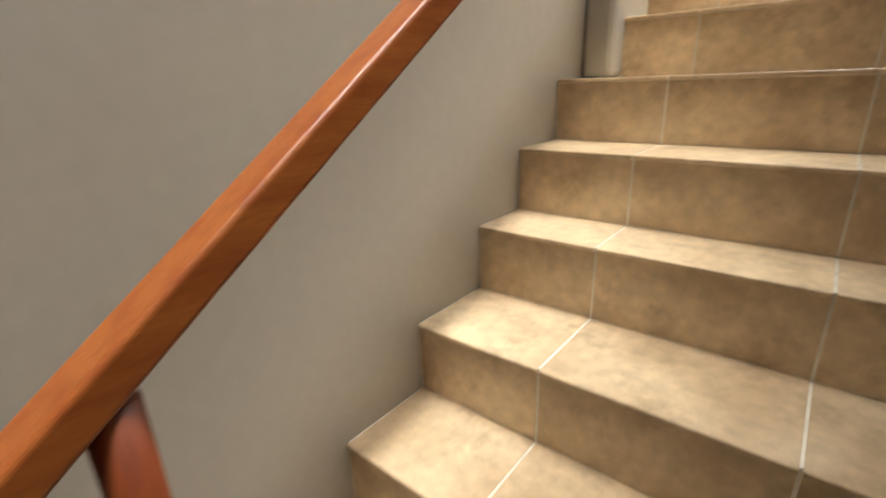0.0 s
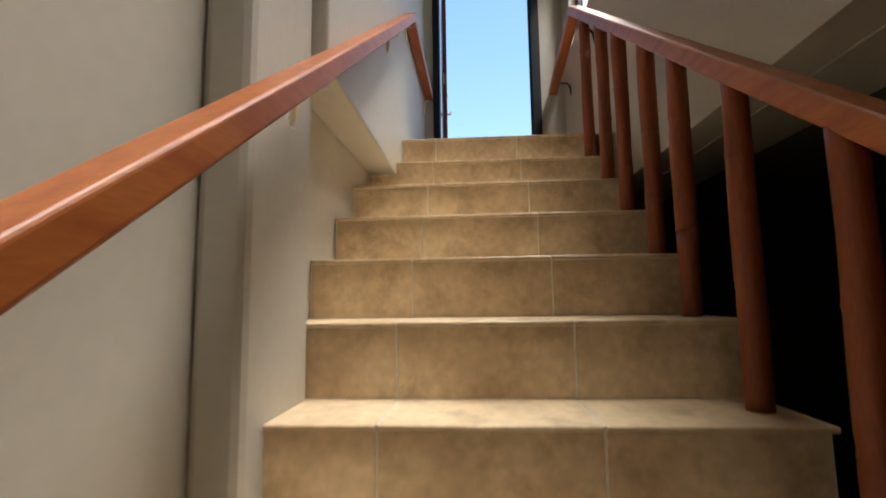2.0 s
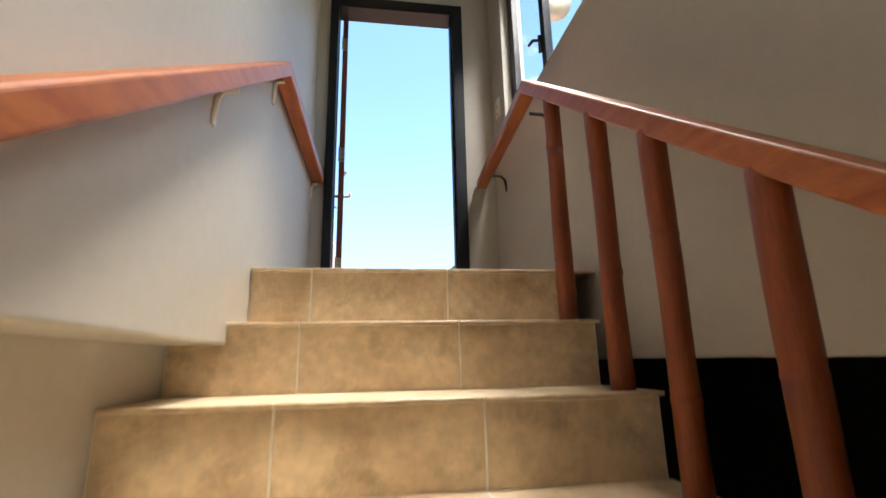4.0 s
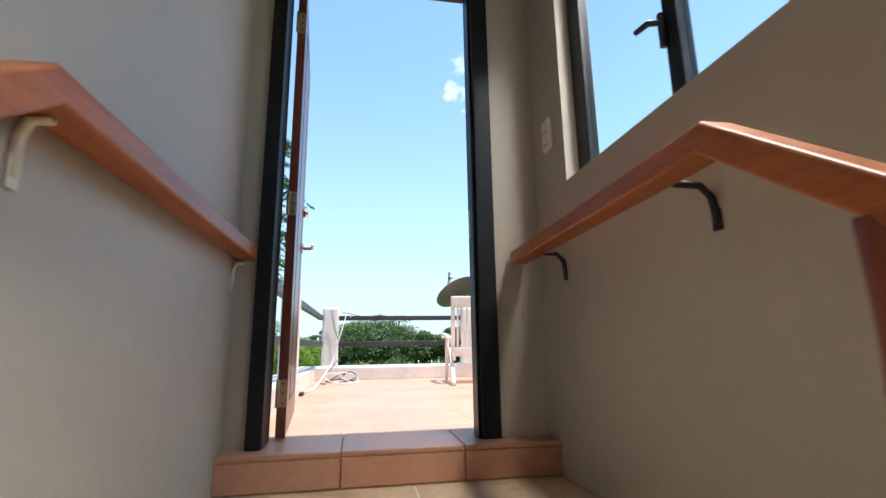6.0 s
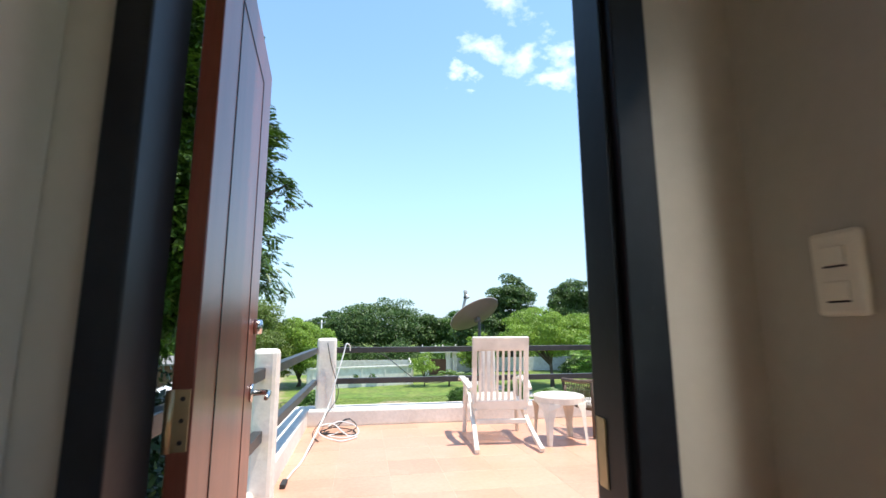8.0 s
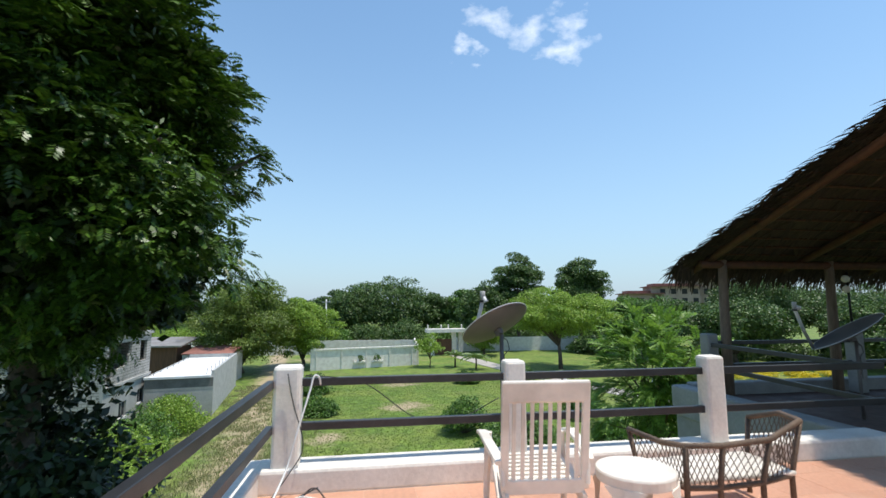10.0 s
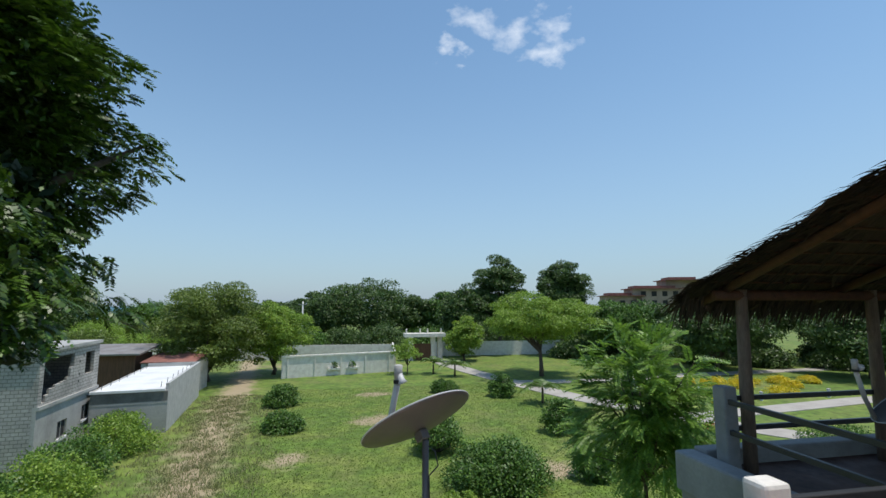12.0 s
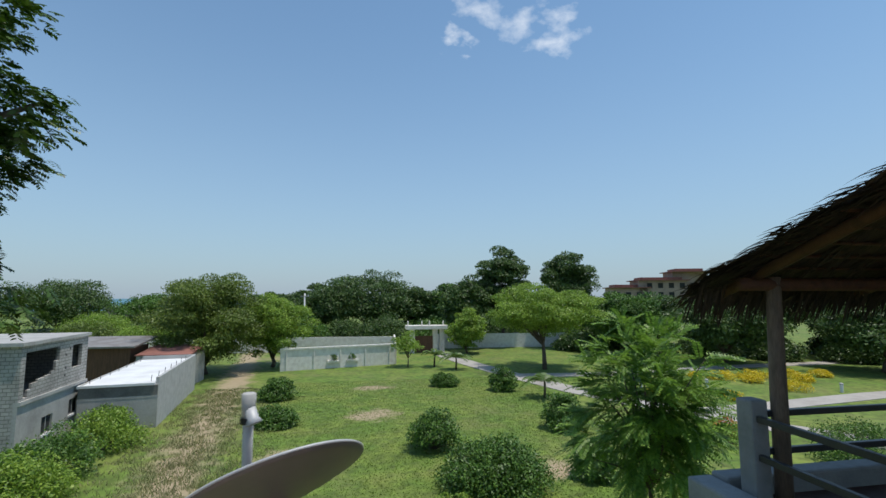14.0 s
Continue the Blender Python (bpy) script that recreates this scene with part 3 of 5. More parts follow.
# ---- ground ----
def ground_material():
    m = material("lawn", (0.1, 0.165, 0.02), 0.9, vary=0.5, big=0.35, small=2.2, bump=0.6, second=(0.16, 0.2, 0.035), stain=(0.22, 0.6, (0.2, 0.19, 0.07)))
    n, l = m.node_tree.nodes, m.node_tree.links
    b = n["Principled BSDF"]
    src = b.inputs["Base Color"].links[0].from_socket
    geo = n.new("ShaderNodeNewGeometry")
    nz = n.new("ShaderNodeTexNoise")
    nz.inputs["Scale"].default_value, nz.inputs["Detail"].default_value, nz.inputs["Roughness"].default_value = 0.6, 10.0, 0.72
    l.new(geo.outputs["Position"], nz.inputs["Vector"])

    def mth(op, a, c):
        k = n.new("ShaderNodeMath")
        k.operation = op
        for i, v in enumerate((a, c)):
            if isinstance(v, (int, float)):
                k.inputs[i].default_value = v
            else:
                l.new(v, k.inputs[i])
        return k.outputs[0]

    sep = n.new("ShaderNodeSeparateXYZ")
    l.new(geo.outputs["Position"], sep.inputs[0])
    # bare strip along the boundary on the west side
    mid = mth("ADD", -2.4, mth("MULTIPLY", sep.outputs["Y"], -0.132))
    off = mth("SUBTRACT", 1.0, mth("DIVIDE", mth("ABSOLUTE", mth("SUBTRACT", sep.outputs["X"], mid), 0), 3.4))
    bare = mth("MULTIPLY", off, 1.35)

    def patch(x, y, rx, ry):
        dx = mth("DIVIDE", mth("SUBTRACT", sep.outputs["X"], x), rx)
        dy = mth("DIVIDE", mth("SUBTRACT", sep.outputs["Y"], y), ry)
        return mth("SUBTRACT", 1.0, mth("SQRT", mth("ADD", mth("MULTIPLY", dx, dx), mth("MULTIPLY", dy, dy)), 0))

    for p in ((3.6, 41.5, 3.6, 3.0), (12.6, 28.8, 2.2, 2.6), (4.0, 52.0, 3.5, 2.0), (-2.0, 33, 2.0, 2.5), (-1.0, 76.0, 16.0, 9.0)):
        bare = mth("MAXIMUM", bare, mth("MULTIPLY", patch(*p), 1.5))
    fac = mth("MULTIPLY", mth("SUBTRACT", mth("ADD", mth("MULTIPLY", bare, 0.42), nz.outputs["Fac"]), 0.72), 4.0)
    clamp = n.new("ShaderNodeClamp")
    l.new(fac, clamp.inputs["Value"])
    soil = n.new("ShaderNodeMix")
    soil.data_type = "RGBA"
    soil.inputs["A"].default_value, soil.inputs["B"].default_value = (0.42, 0.32, 0.21, 1), (0.3, 0.25, 0.14, 1)
    n2 = n.new("ShaderNodeTexNoise")
    n2.inputs["Scale"].default_value, n2.inputs["Detail"].default_value = 1.8, 6.0
    l.new(geo.outputs["Position"], n2.inputs["Vector"])
    l.new(n2.outputs["Fac"], soil.inputs["Factor"])
    mx = n.new("ShaderNodeMix")
    mx.data_type = "RGBA"
    l.new(clamp.outputs["Result"], mx.inputs["Factor"])
    l.new(src, mx.inputs["A"])
    l.new(soil.outputs["Result"], mx.inputs["B"])
    l.new(mx.outputs["Result"], b.inputs["Base Color"])
    return m


structure("ground", boxed((-3000, -200, GZ - 0.2), (3000, 3000, GZ)), ground_material(), "green lawn with bare sandy patches and a dry strip", "ground")
M_SEA = material("sea", (0.03, 0.16, 0.22), 0.35, vary=0.1, big=0.01, small=0.2, bump=0.05)
structure("water", boxed((-3000, 330, GZ + 0.004), (60, 3000, GZ + 0.4)), M_SEA, "blue-green sea at the horizon", "water")


def ribbon(name, pts, width, mat, label, z=0.05):
    bm = bmesh.new()
    pts = [Vector((x, y, 0)) for x, y in pts]
    rows = []
    for i, p in enumerate(pts):
        d = (pts[min(i + 1, len(pts) - 1)] - pts[max(i - 1, 0)]).normalized()
        s = Vector((d.y, -d.x, 0)) * width / 2
        rows.append([bm.verts.new(p + s * k + Vector((0, 0, h))) for k, h in ((-1, GZ - 0.05), (-1, GZ + z), (1, GZ + z), (1, GZ - 0.05))])
    for a, c in zip(rows, rows[1:]):
        for k in range(3):
            bm.faces.new((a[k], a[k + 1], c[k + 1], c[k]))
    bmesh.ops.recalc_face_normals(bm, faces=bm.faces)
    structure(name, bm, mat, label, "path")


ribbon("path_garden", [(14.5, 84), (15.6, 73.6), (17.3, 65), (19.6, 56), (22.5, 47), (25.5, 40.5), (30, 33), (36, 25), (44, 16)], 2.6, M_PATH, "pale paved garden path winding through the lawn")
ribbon("path_branch", [(27.5, 37.5), (36, 38.5), (47, 40), (62, 41), (85, 40)], 2.2, M_PATH, "pale paved garden path between flower beds", 0.054)
ribbon("path_far", [(19.6, 56), (30, 55), (45, 57), (70, 58)], 2.2, M_PATH, "pale paved garden path under the trees", 0.058)


# ---- plants ----
def leaf_cloud(rng, centres, clump_r, per, size, flat=0.5, aspect=0.45):
    """Many small pointed leaves round clump centres: vertices and faces."""
    centres = np.asarray(centres)
    n = len(centres) * per
    c = np.repeat(centres, per, 0)
    rr = np.repeat(np.asarray(clump_r) * np.ones(len(centres)), per)
    d = rng.normal(size=(n, 3))
    d /= np.linalg.norm(d, axis=1)[:, None]
    d[:, 2] = np.where(rng.uniform(size=n) < 0.6, abs(d[:, 2]), d[:, 2]) * flat
    pos = c + d * (rr * rng.uniform(0.35, 1.0, n) ** 0.6)[:, None]
    ax = rng.normal(size=(n, 3)) + d * 0.8
    ax[:, 2] -= 0.35
    ax /= np.linalg.norm(ax, axis=1)[:, None]
    nr = rng.normal(size=(n, 3)) * 0.42 + d * 0.8 + (0, 0, 0.5)
    sd = np.cross(ax, nr)
    sd /= np.linalg.norm(sd, axis=1)[:, None] + 1e-9
    s = size * rng.uniform(0.6, 1.25, n)[:, None]
    v = np.stack([pos - ax * s * 0.5, pos + sd * s * aspect * 0.5, pos + ax * s * 0.5, pos - sd * s * aspect * 0.5], 1).reshape(-1, 3)
    f = np.arange(4 * n).reshape(-1, 4)
    return v.tolist(), f.tolist()


def crown_centres(rng, n, base, rx, ry, rz, hollow=0.55, squash=1.0):
    d = rng.normal(size=(n, 3))
    d /= np.linalg.norm(d, axis=1)[:, None]
    d[:, 2] = np.where(d[:, 2] < 0, d[:, 2] * squash, d[:, 2])
    k = rng.uniform(hollow, 1.0, n)[:, None] * (1 + 0.12 * np.clip(rng.normal(size=(n, 1)), -2, 0.6))
    return np.asarray(base) + d * k * np.array([rx, ry, rz])


def limbs(rng, bm, foot, fork, centres, r, count):
    """A tapered trunk with limbs that reach into the crown."""
    foot, fork = Vector(foot), Vector(fork)
    mid = foot.lerp(fork, 0.5) + Vector(rng.normal(size=3) * r * 0.5)
    tube(bm, [foot, mid, fork], [r, r * 0.8, r * 0.65], 9)
    for i in rng.choice(len(centres), min(count, len(centres)), replace=False):
        end = Vector(centres[i])
        m1 = fork.lerp(end, 0.5) + Vector((0, 0, (end - fork).length * 0.12)) + Vector(rng.normal(size=3) * r * 0.6)
        tube(bm, [fork - Vector((0, 0, r)), m1, end], [r * 0.5, r * 0.3, r * 0.08], 6)
    return bm


def tree(x, y, height, width, crown_h, mat, label, seed, leaf=0.3, clumps=90, per=90, trunk=0.2, squash=0.6, clump=0.17, hollow=0.55, z0=GZ, category="tree", group="", flat=0.6):
    rng = np.random.default_rng(seed)
    ob = tagged(empty("tree", pose(x, y, z0)), label, category, group)
    base = (0, 0, height - crown_h * 0.5)
    cs = crown_centres(rng, clumps, base, width * 0.42, width * 0.42, crown_h * 0.44, hollow, squash)
    bm = limbs(rng, bmesh.new(), (0, 0, 0), (rng.normal() * 0.2, rng.normal() * 0.2, max(0.6, height - crown_h * 0.95)), cs, trunk, 9)
    part("trunk", bm, M_BARK, ob, smooth=True)
    v, f = leaf_cloud(rng, cs, width * clump * rng.uniform(0.7, 1.2, clumps), per, leaf, flat)
    raw("crown", v, f, mat, ob)
    return ob


def bush(x, y, width, height, mat, label, seed, leaf=0.17, clumps=70, per=95, category="bush", name="bush", z0=GZ):
    rng = np.random.default_rng(seed)
    ob = tagged(empty(name, pose(x, y, z0)), label, category)
    d = rng.normal(size=(clumps, 3))
    d /= np.linalg.norm(d, axis=1)[:, None]
    d[:, 2] = abs(d[:, 2])
    cs = d * rng.uniform(0.6, 1.0, (clumps, 1)) * np.array([width * 0.42, width * 0.42, height * 0.82]) + (0, 0, height * 0.08)
    bm = bmesh.new()
    for i in range(0, clumps, 6):
        e = Vector(cs[i])
        tube(bm, [(e.x * 0.1, e.y * 0.1, 0), (e.x * 0.5, e.y * 0.5, e.z * 0.6), e], [0.035, 0.025, 0.008], 5)
    part("stem", bm, M_BARK, ob)
    v, f = leaf_cloud(rng, cs, width * 0.15 * rng.uniform(0.7, 1.2, clumps), per, leaf, 0.8, 0.55)
    raw("foliage", v, f, mat, ob)
    return ob


def unit(a):
    return a / (np.linalg.norm(a, axis=-1, keepdims=True) + 1e-9)


def fronds(rng, bases, ways, length, leaflets, leaf_len, droop, aspect=0.3):
    """Pinnate leaves: each a drooping rib with pairs of leaflets."""
    b, w = np.asarray(bases, float), unit(np.asarray(ways, float))
    n = len(b)
    side = unit(np.cross(w, (0, 0, 1.0)))
    upv = np.cross(side, w)
    roll = rng.normal(size=(n, 1)) * 0.4
    side = side * np.cos(roll) + upv * np.sin(roll)
    L = length * rng.uniform(0.7, 1.2, (n, 1))
    out = []
    for k in range(leaflets):
        t = (k + 0.6) / leaflets
        p = b + w * L * t + np.array((0, 0, -1.0)) * droop * L * t * t
        along = unit(w + np.array((0, 0, -2 * droop * t)))
        s = leaf_len * (1 - 0.45 * abs(t - 0.45)) * rng.uniform(0.85, 1.1, (n, 1))
        for sg in (-1, 1):
            ax = unit(side * sg * 0.85 + along * 0.45 + np.array((0, 0, -0.25)) + rng.normal(size=(n, 3)) * 0.08)
            wd = unit(np.cross(ax, upv))
            out.append(np.stack([p, p + ax * s * 0.45 + wd * s * aspect * 0.5, p + ax * s, p + ax * s * 0.45 - wd * s * aspect * 0.5], 1))
    v = np.concatenate(out).reshape(-1, 3)
    return v.tolist(), np.arange(len(v)).reshape(-1, 4).tolist()


def pinnate_tree(x, y, height, width, crown_h, mat, label, seed, count, length, leaflets, leaf_len, droop, trunk, z0=GZ, limb=14, hollow=0.5, z_scale=0.5, aspect=0.3, inner=0, cluster=8, spread=0.024, lobes=0):
    rng = np.random.default_rng(seed)
    ob = tagged(empty("tree", pose(x, y, z0)), label, "tree")
    base = np.array((0, 0, height - crown_h * 0.5))
    tips = crown_centres(rng, count // cluster, base, width * 0.46, width * 0.46, crown_h * z_scale, hollow, 0.9)
    if lobes:
        lc = crown_centres(rng, lobes, base, width * 0.36, width * 0.36, crown_h * 0.43, 0.7, 0.95)
        low = (lc[:, 2] < base[2]) & (lc[:, 2] > base[2] - crown_h * 0.26)
        flatr = np.linalg.norm(lc[:, :2], axis=1, keepdims=True)
        lc[:, :2] = np.where(low[:, None], lc[:, :2] / (flatr + 1e-6) * np.maximum(flatr, width * 0.33), lc[:, :2])
        d = unit(rng.normal(size=(len(tips), 3)) + (0, 0, 0.35)) * (1, 1, 0.75)
        tips = lc[rng.integers(0, lobes, len(tips))] + d * width * 0.145 * rng.uniform(0.75, 1.05, (len(tips), 1))
    bm = limbs(rng, bmesh.new(), (0, 0, 0), (0, 0, max(1.0, height - crown_h * 0.85)), tips, trunk, limb)
    part("trunk", bm, M_BARK, ob, smooth=True)
    bs = np.repeat(tips, cluster, 0) + rng.normal(size=(len(tips) * cluster, 3)) * width * spread * np.array((1, 1, 0.6))
    out = bs - base
    ways = out / (np.linalg.norm(out, axis=1)[:, None] + 1e-9) * (1, 1, 0.5) + rng.normal(size=bs.shape) * (0.55, 0.55, 0.3)
    v, f = fronds(rng, bs, ways, length, leaflets, leaf_len, droop, aspect)
    if inner:
        v2, f2 = leaf_cloud(rng, base + (tips - base) * 0.82, width * 0.07, inner, leaf_len * 1.25, 0.8, 0.36)
        f = f + [tuple(i + len(v) for i in q) for q in f2]
        v = v + v2
    raw("crown", v, f, mat, ob)
    return ob


def palm(x, y, height, spread, seed, z0=GZ):
    rng = np.random.default_rng(seed)
    ob = tagged(empty("palm", pose(x, y, z0)), "small young palm with arching fronds on the lawn", "palm")
    part("trunk", tube(bmesh.new(), [(0, 0, 0), (0.03, 0, height * 0.4), (0, 0.02, height * 0.62)], [0.13, 0.1, 0.08], 8), M_BARK, ob, smooth=True)
    n = 13
    ways = [(math.cos(a), math.sin(a), rng.uniform(0.25, 1.1)) for a in np.linspace(0, 2 * math.pi, n, endpoint=False)]
    v, f = fronds(rng, [(0, 0, height * 0.6)] * n, ways, spread * 0.66, 16, spread * 0.19, 0.5, 0.3)
    raw("crown", v, f, L_PALM, ob)


# the dense tree beside the terrace
neem = pinnate_tree(-4.25, 9.9, 15.1, 6.6, 8.6, L_NEEM, "large dark green tree with feathery leaves beside the terrace", 5, 36000, 0.19, 6, 0.1, 0.3, 0.28, limb=26, hollow=0.4, z_scale=0.5, aspect=0.42, inner=60, cluster=20, spread=0.022, lobes=64)
# dark leaf core added to block light and deepen the crown's shade
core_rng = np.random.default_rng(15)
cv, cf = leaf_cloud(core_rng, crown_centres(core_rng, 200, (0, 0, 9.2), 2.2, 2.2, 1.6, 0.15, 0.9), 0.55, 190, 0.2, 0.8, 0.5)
raw("shade_core_foliage", cv, cf, L_SHADE, neem)
# undergrowth carries the crown's shade in its leaf colour
bush(-4.3, 10.1, 4.4, 8.2, L_SHADE, "leafy undergrowth below the large tree, coloured dark for crown shade", 6, 0.17, 260, 130, "shrub", "shrub")
# the light feathery tree in the middle of the garden
pinnate_tree(11.4, 19.2, 8.3, 4.6, 6.4, L_FEATHER, "young feathery bright green tree below the terrace", 11, 1500, 0.85, 13, 0.17, 0.22, 0.1, limb=40, hollow=0.3, z_scale=0.48, aspect=0.42, cluster=10, spread=0.022)

B_L = "rounded green garden bush on the lawn"
for k, (x, y, w, h) in enumerate(((-4.3, 48.5, 3.6, 1.9), (-3.0, 39.8, 3.2, 1.3), (6.8, 33.0, 3.6, 2.4), (10.9, 51.8, 2.9, 1.4), (16.0, 48.6, 3.0, 2.3), (16.0, 35.6, 3.0, 2.6), (13.8, 27.2, 2.4, 2.1))):
    bush(x, y, w, h, L_BUSH, B_L, 20 + k)
bush(8.7, 27.0, 5.4, 2.1, L_BUSH, "wide clipped green bush with glossy leaves", 31, 0.16, 150, 130)
bush(6.2, 24.6, 1.9, 1.0, L_LIGHT, "low yellow-green shrub on the lawn", 32, 0.12, 30, 60)
for k, (x, y, w, h) in enumerate(((-11.9, 36.4, 4.6, 2.3), (-12.2, 32.0, 4.6, 2.5), (-11.2, 28.4, 4.4, 2.5), (-12.8, 26.0, 5.0, 2.5), (-10.2, 24.6, 3.6, 2.0), (-13.5, 39.5, 3.5, 1.8))):
    bush(x, y, w, h, L_BUSH if k % 2 else L_LIGHT, "tall unclipped hedge shrub along the boundary", 40 + k, 0.16, 80, 70, "hedge", "hedge_shrub")
palm(12.0, 64.5, 2.6, 2.8, 1)
palm(14.2, 61.7, 2.6, 3.0, 2)
palm(18.5, 44.8, 2.5, 3.2, 3)
tree(8.7, 65.0, 4.6, 4.2, 3.7, L_LIGHT, "small round light green tree by the gate", 51, 0.25, 50, 60, 0.08)
tree(24.7, 59.7, 10.6, 16.0, 7.8, L_LIGHT, "broad umbrella-shaped light green shade tree", 52, 0.28, 150, 340, 0.3, 0.7, 0.095, 0.5, flat=0.5)
tree(-14.5, 63.5, 12.0, 15.0, 11.4, L_GREY, "wide drooping grey-green tree by the shed", 53, 0.3, 150, 420, 0.35, 1.0, 0.115, 0.45)
tree(-8.0, 68.0, 9.6, 10.5, 8.8, L_LIGHT, "light green drooping tree behind the garden wall", 54, 0.3, 110, 300, 0.3, 1.0, 0.125, 0.45)
tree(28.0, 86.5, 18.0, 11.5, 14.5, L_DARK, "tall dark green tree with a rounded top", 55, 0.42, 120, 330, 0.4, 1.0, 0.13, 0.45)
tree(38.6, 83.0, 17.0, 11.5, 12.5, L_DARK, "tall dark green tree with drooping sprays", 56, 0.42, 120, 330, 0.4, 1.0, 0.13, 0.45)
tree(20.5, 84.0, 12.5, 9.5, 11, L_DARK, "dark green tree behind the lawn", 57, 0.5, 200, 130, 0.3, 1.0, 0.14, 0.3)
tree(19.2, 77.0, 7.0, 7.0, 6.4, L_LIGHT, "light green tree by the gate", 58, 0.4, 130, 110, 0.2, 1.0, 0.14, 0.3)
k = 60
for x, y, h, w, m in ((-6, 119, 12.5, 15, L_DARK), (5.5, 122, 15.2, 21, L_DARK), (18, 121, 11.5, 13, L_DARK), (25, 118, 12.5, 11, L_BUSH), (-17, 120, 10, 12, L_DARK), (40, 118, 11, 15, L_DARK), (52, 108, 9.5, 15, L_BUSH), (63, 100, 8, 12, L_DARK), (-76, 148, 13, 24, L_DARK), (-52, 150, 9, 20, L_BUSH), (-95, 140, 10, 22, L_GREY), (-88, 110, 7, 20, L_LIGHT), (-40, 140, 8, 14, L_DARK)):
    k += 1
    tree(x, y, h, w * 1.25, h * 0.98, m, "dark green broadleaf tree on the far side", k, 0.62, 110, 260, 0.35, 1.0, 0.135, 0.5, group="far trees")
for x, y, h, w, m in ((62, 68, 12.5, 16, L_DARK), (50, 60, 9, 13, L_DARK), (74, 62, 11.0, 17, L_DARK), (62, 50, 9.0, 13, L_DARK), (84, 54, 10.5, 17, L_DARK), (78, 46, 9.5, 14, L_DARK), (44, 74, 9.5, 13, L_BUSH), (56, 82, 9.0, 13, L_DARK), (74, 78, 13, 15, L_DARK), (100, 62, 12, 20, L_DARK), (56, 36, 7, 8, L_BUSH), (95, 40, 11, 16, L_DARK)):
    k += 1
    tree(x, y, h, w * 1.15, h * 0.86, m, "dense dark green shade tree in the garden", k, 0.45, 110, 260, 0.3, 0.8, 0.13, 0.5, group="garden shade trees")
for x, y, s in ((40.5, 50.0, 4.2), (44.2, 49.6, 4.4), (42.0, 47.6, 3.4), (48.5, 49.5, 3.4), (52.0, 49.0, 3.2), (37.9, 50.6, 2.4), (42.6, 43.6, 4.4), (33.6, 40.9, 2.5), (47.5, 47.0, 3.0), (51.0, 37.5, 4.0), (46.0, 35.2, 3.0), (28.5, 44.0, 2.0)):
    k += 1
    bush(x, y, s * 0.8, 0.8, L_YELLOW, "bed of yellow flowering shrubs", k, 0.14, 40, 55, "flower bed", "flower_bed")
bush(25.4, 32.0, 2.4, 1.1, L_ORANGE, "orange-red flowering shrub by the path", 130, 0.14, 40, 40, "flower bed", "flower_bed")
bush(24.2, 30.6, 3.0, 1.3, L_LIGHT, "light green shrub by the path", 131, 0.14, 40, 50)
bush(32.0, 29.5, 4.5, 1.2, L_BUSH, "low green shrub beside the path", 132, 0.14, 60, 60)
bush(28.0, 26.5, 4.0, 1.2, L_BUSH, "low green shrub beside the path", 133, 0.14, 60, 60)


for k2, (x, y, w, h) in enumerate(((-34, 66, 8, 4.2), (-41, 74, 10, 5.0), (-50, 82, 11, 4.6), (-58, 96, 13, 5.0), (-44, 98, 12, 4.6), (-32, 92, 11, 4.4), (-70, 108, 15, 5.0), (-24, 100, 11, 4.4), (-52, 118, 15, 5.0))):
    bush(x, y, w, h, (L_BUSH, L_GREY, L_LIGHT)[k2 % 3], "dense unclipped shrubs beyond the huts", 300 + k2, 0.34, 90, 110, "shrubbery", "shrubbery")
for k2 in range(12):
    x = -34 + 8.5 * k2
    bush(x, 104 + 4 * math.sin(k2 * 1.9), 12.0, 4.4 + 0.8 * math.sin(k2 * 2.7), L_DARK if k2 % 3 else L_BUSH, "dense green shrubbery before the far trees", 330 + k2, 0.42, 80, 90, "shrubbery", "shrubbery")
# low dark bushes added to stand in for tree shade on the lawn
for x, y in ((46, 70), (53, 66), (60, 62), (67, 58), (74, 54), (81, 50), (88, 46), (58, 74), (66, 70), (74, 66), (82, 62), (90, 57), (38, 78), (46, 80)):
    k += 1
    bush(x, y, 8.0, 2.6, L_DARK, "dark green shrubs added in place of shade under the trees", k + 100, 0.4, 90, 70, "shrubbery", "shrubbery")


# ---- buildings and walls of the garden ----
def slab_box(cx, cy, dx, dy, z0, z1, yaw, mat):
    bm = boxed((-dx / 2, -dy / 2, z0), (dx / 2, dy / 2, z1), 0.0)
    bmesh.ops.transform(bm, matrix=pose(cx, cy, 0, 0, 0, yaw), verts=bm.verts)
    return bm


garden_wall = tagged(empty("garden_wall"), "long white garden boundary wall with coping and planters", "wall")
gx, gy, gw, gyaw = 0.35, 66.0, 14.2, 14.2
part("wall", slab_box(gx, gy, gw, 0.25, GZ, GZ + 2.45, gyaw, M_WHITE), M_WHITE, garden_wall)
part("coping", slab_box(gx, gy, gw + 0.1, 0.5, GZ + 2.452, GZ + 2.65, gyaw, M_WHITE), M_WHITE, garden_wall)
for s in (-6.4, -3.2, 0.0, 3.2, 6.4):
    c = pose(gx, gy, 0, 0, 0, gyaw) @ Vector((s, -0.17, 0))
    part("pilaster", slab_box(c.x, c.y, 0.14, 0.1, GZ, GZ + 2.45, gyaw, M_WHITE), M_WHITE, garden_wall)
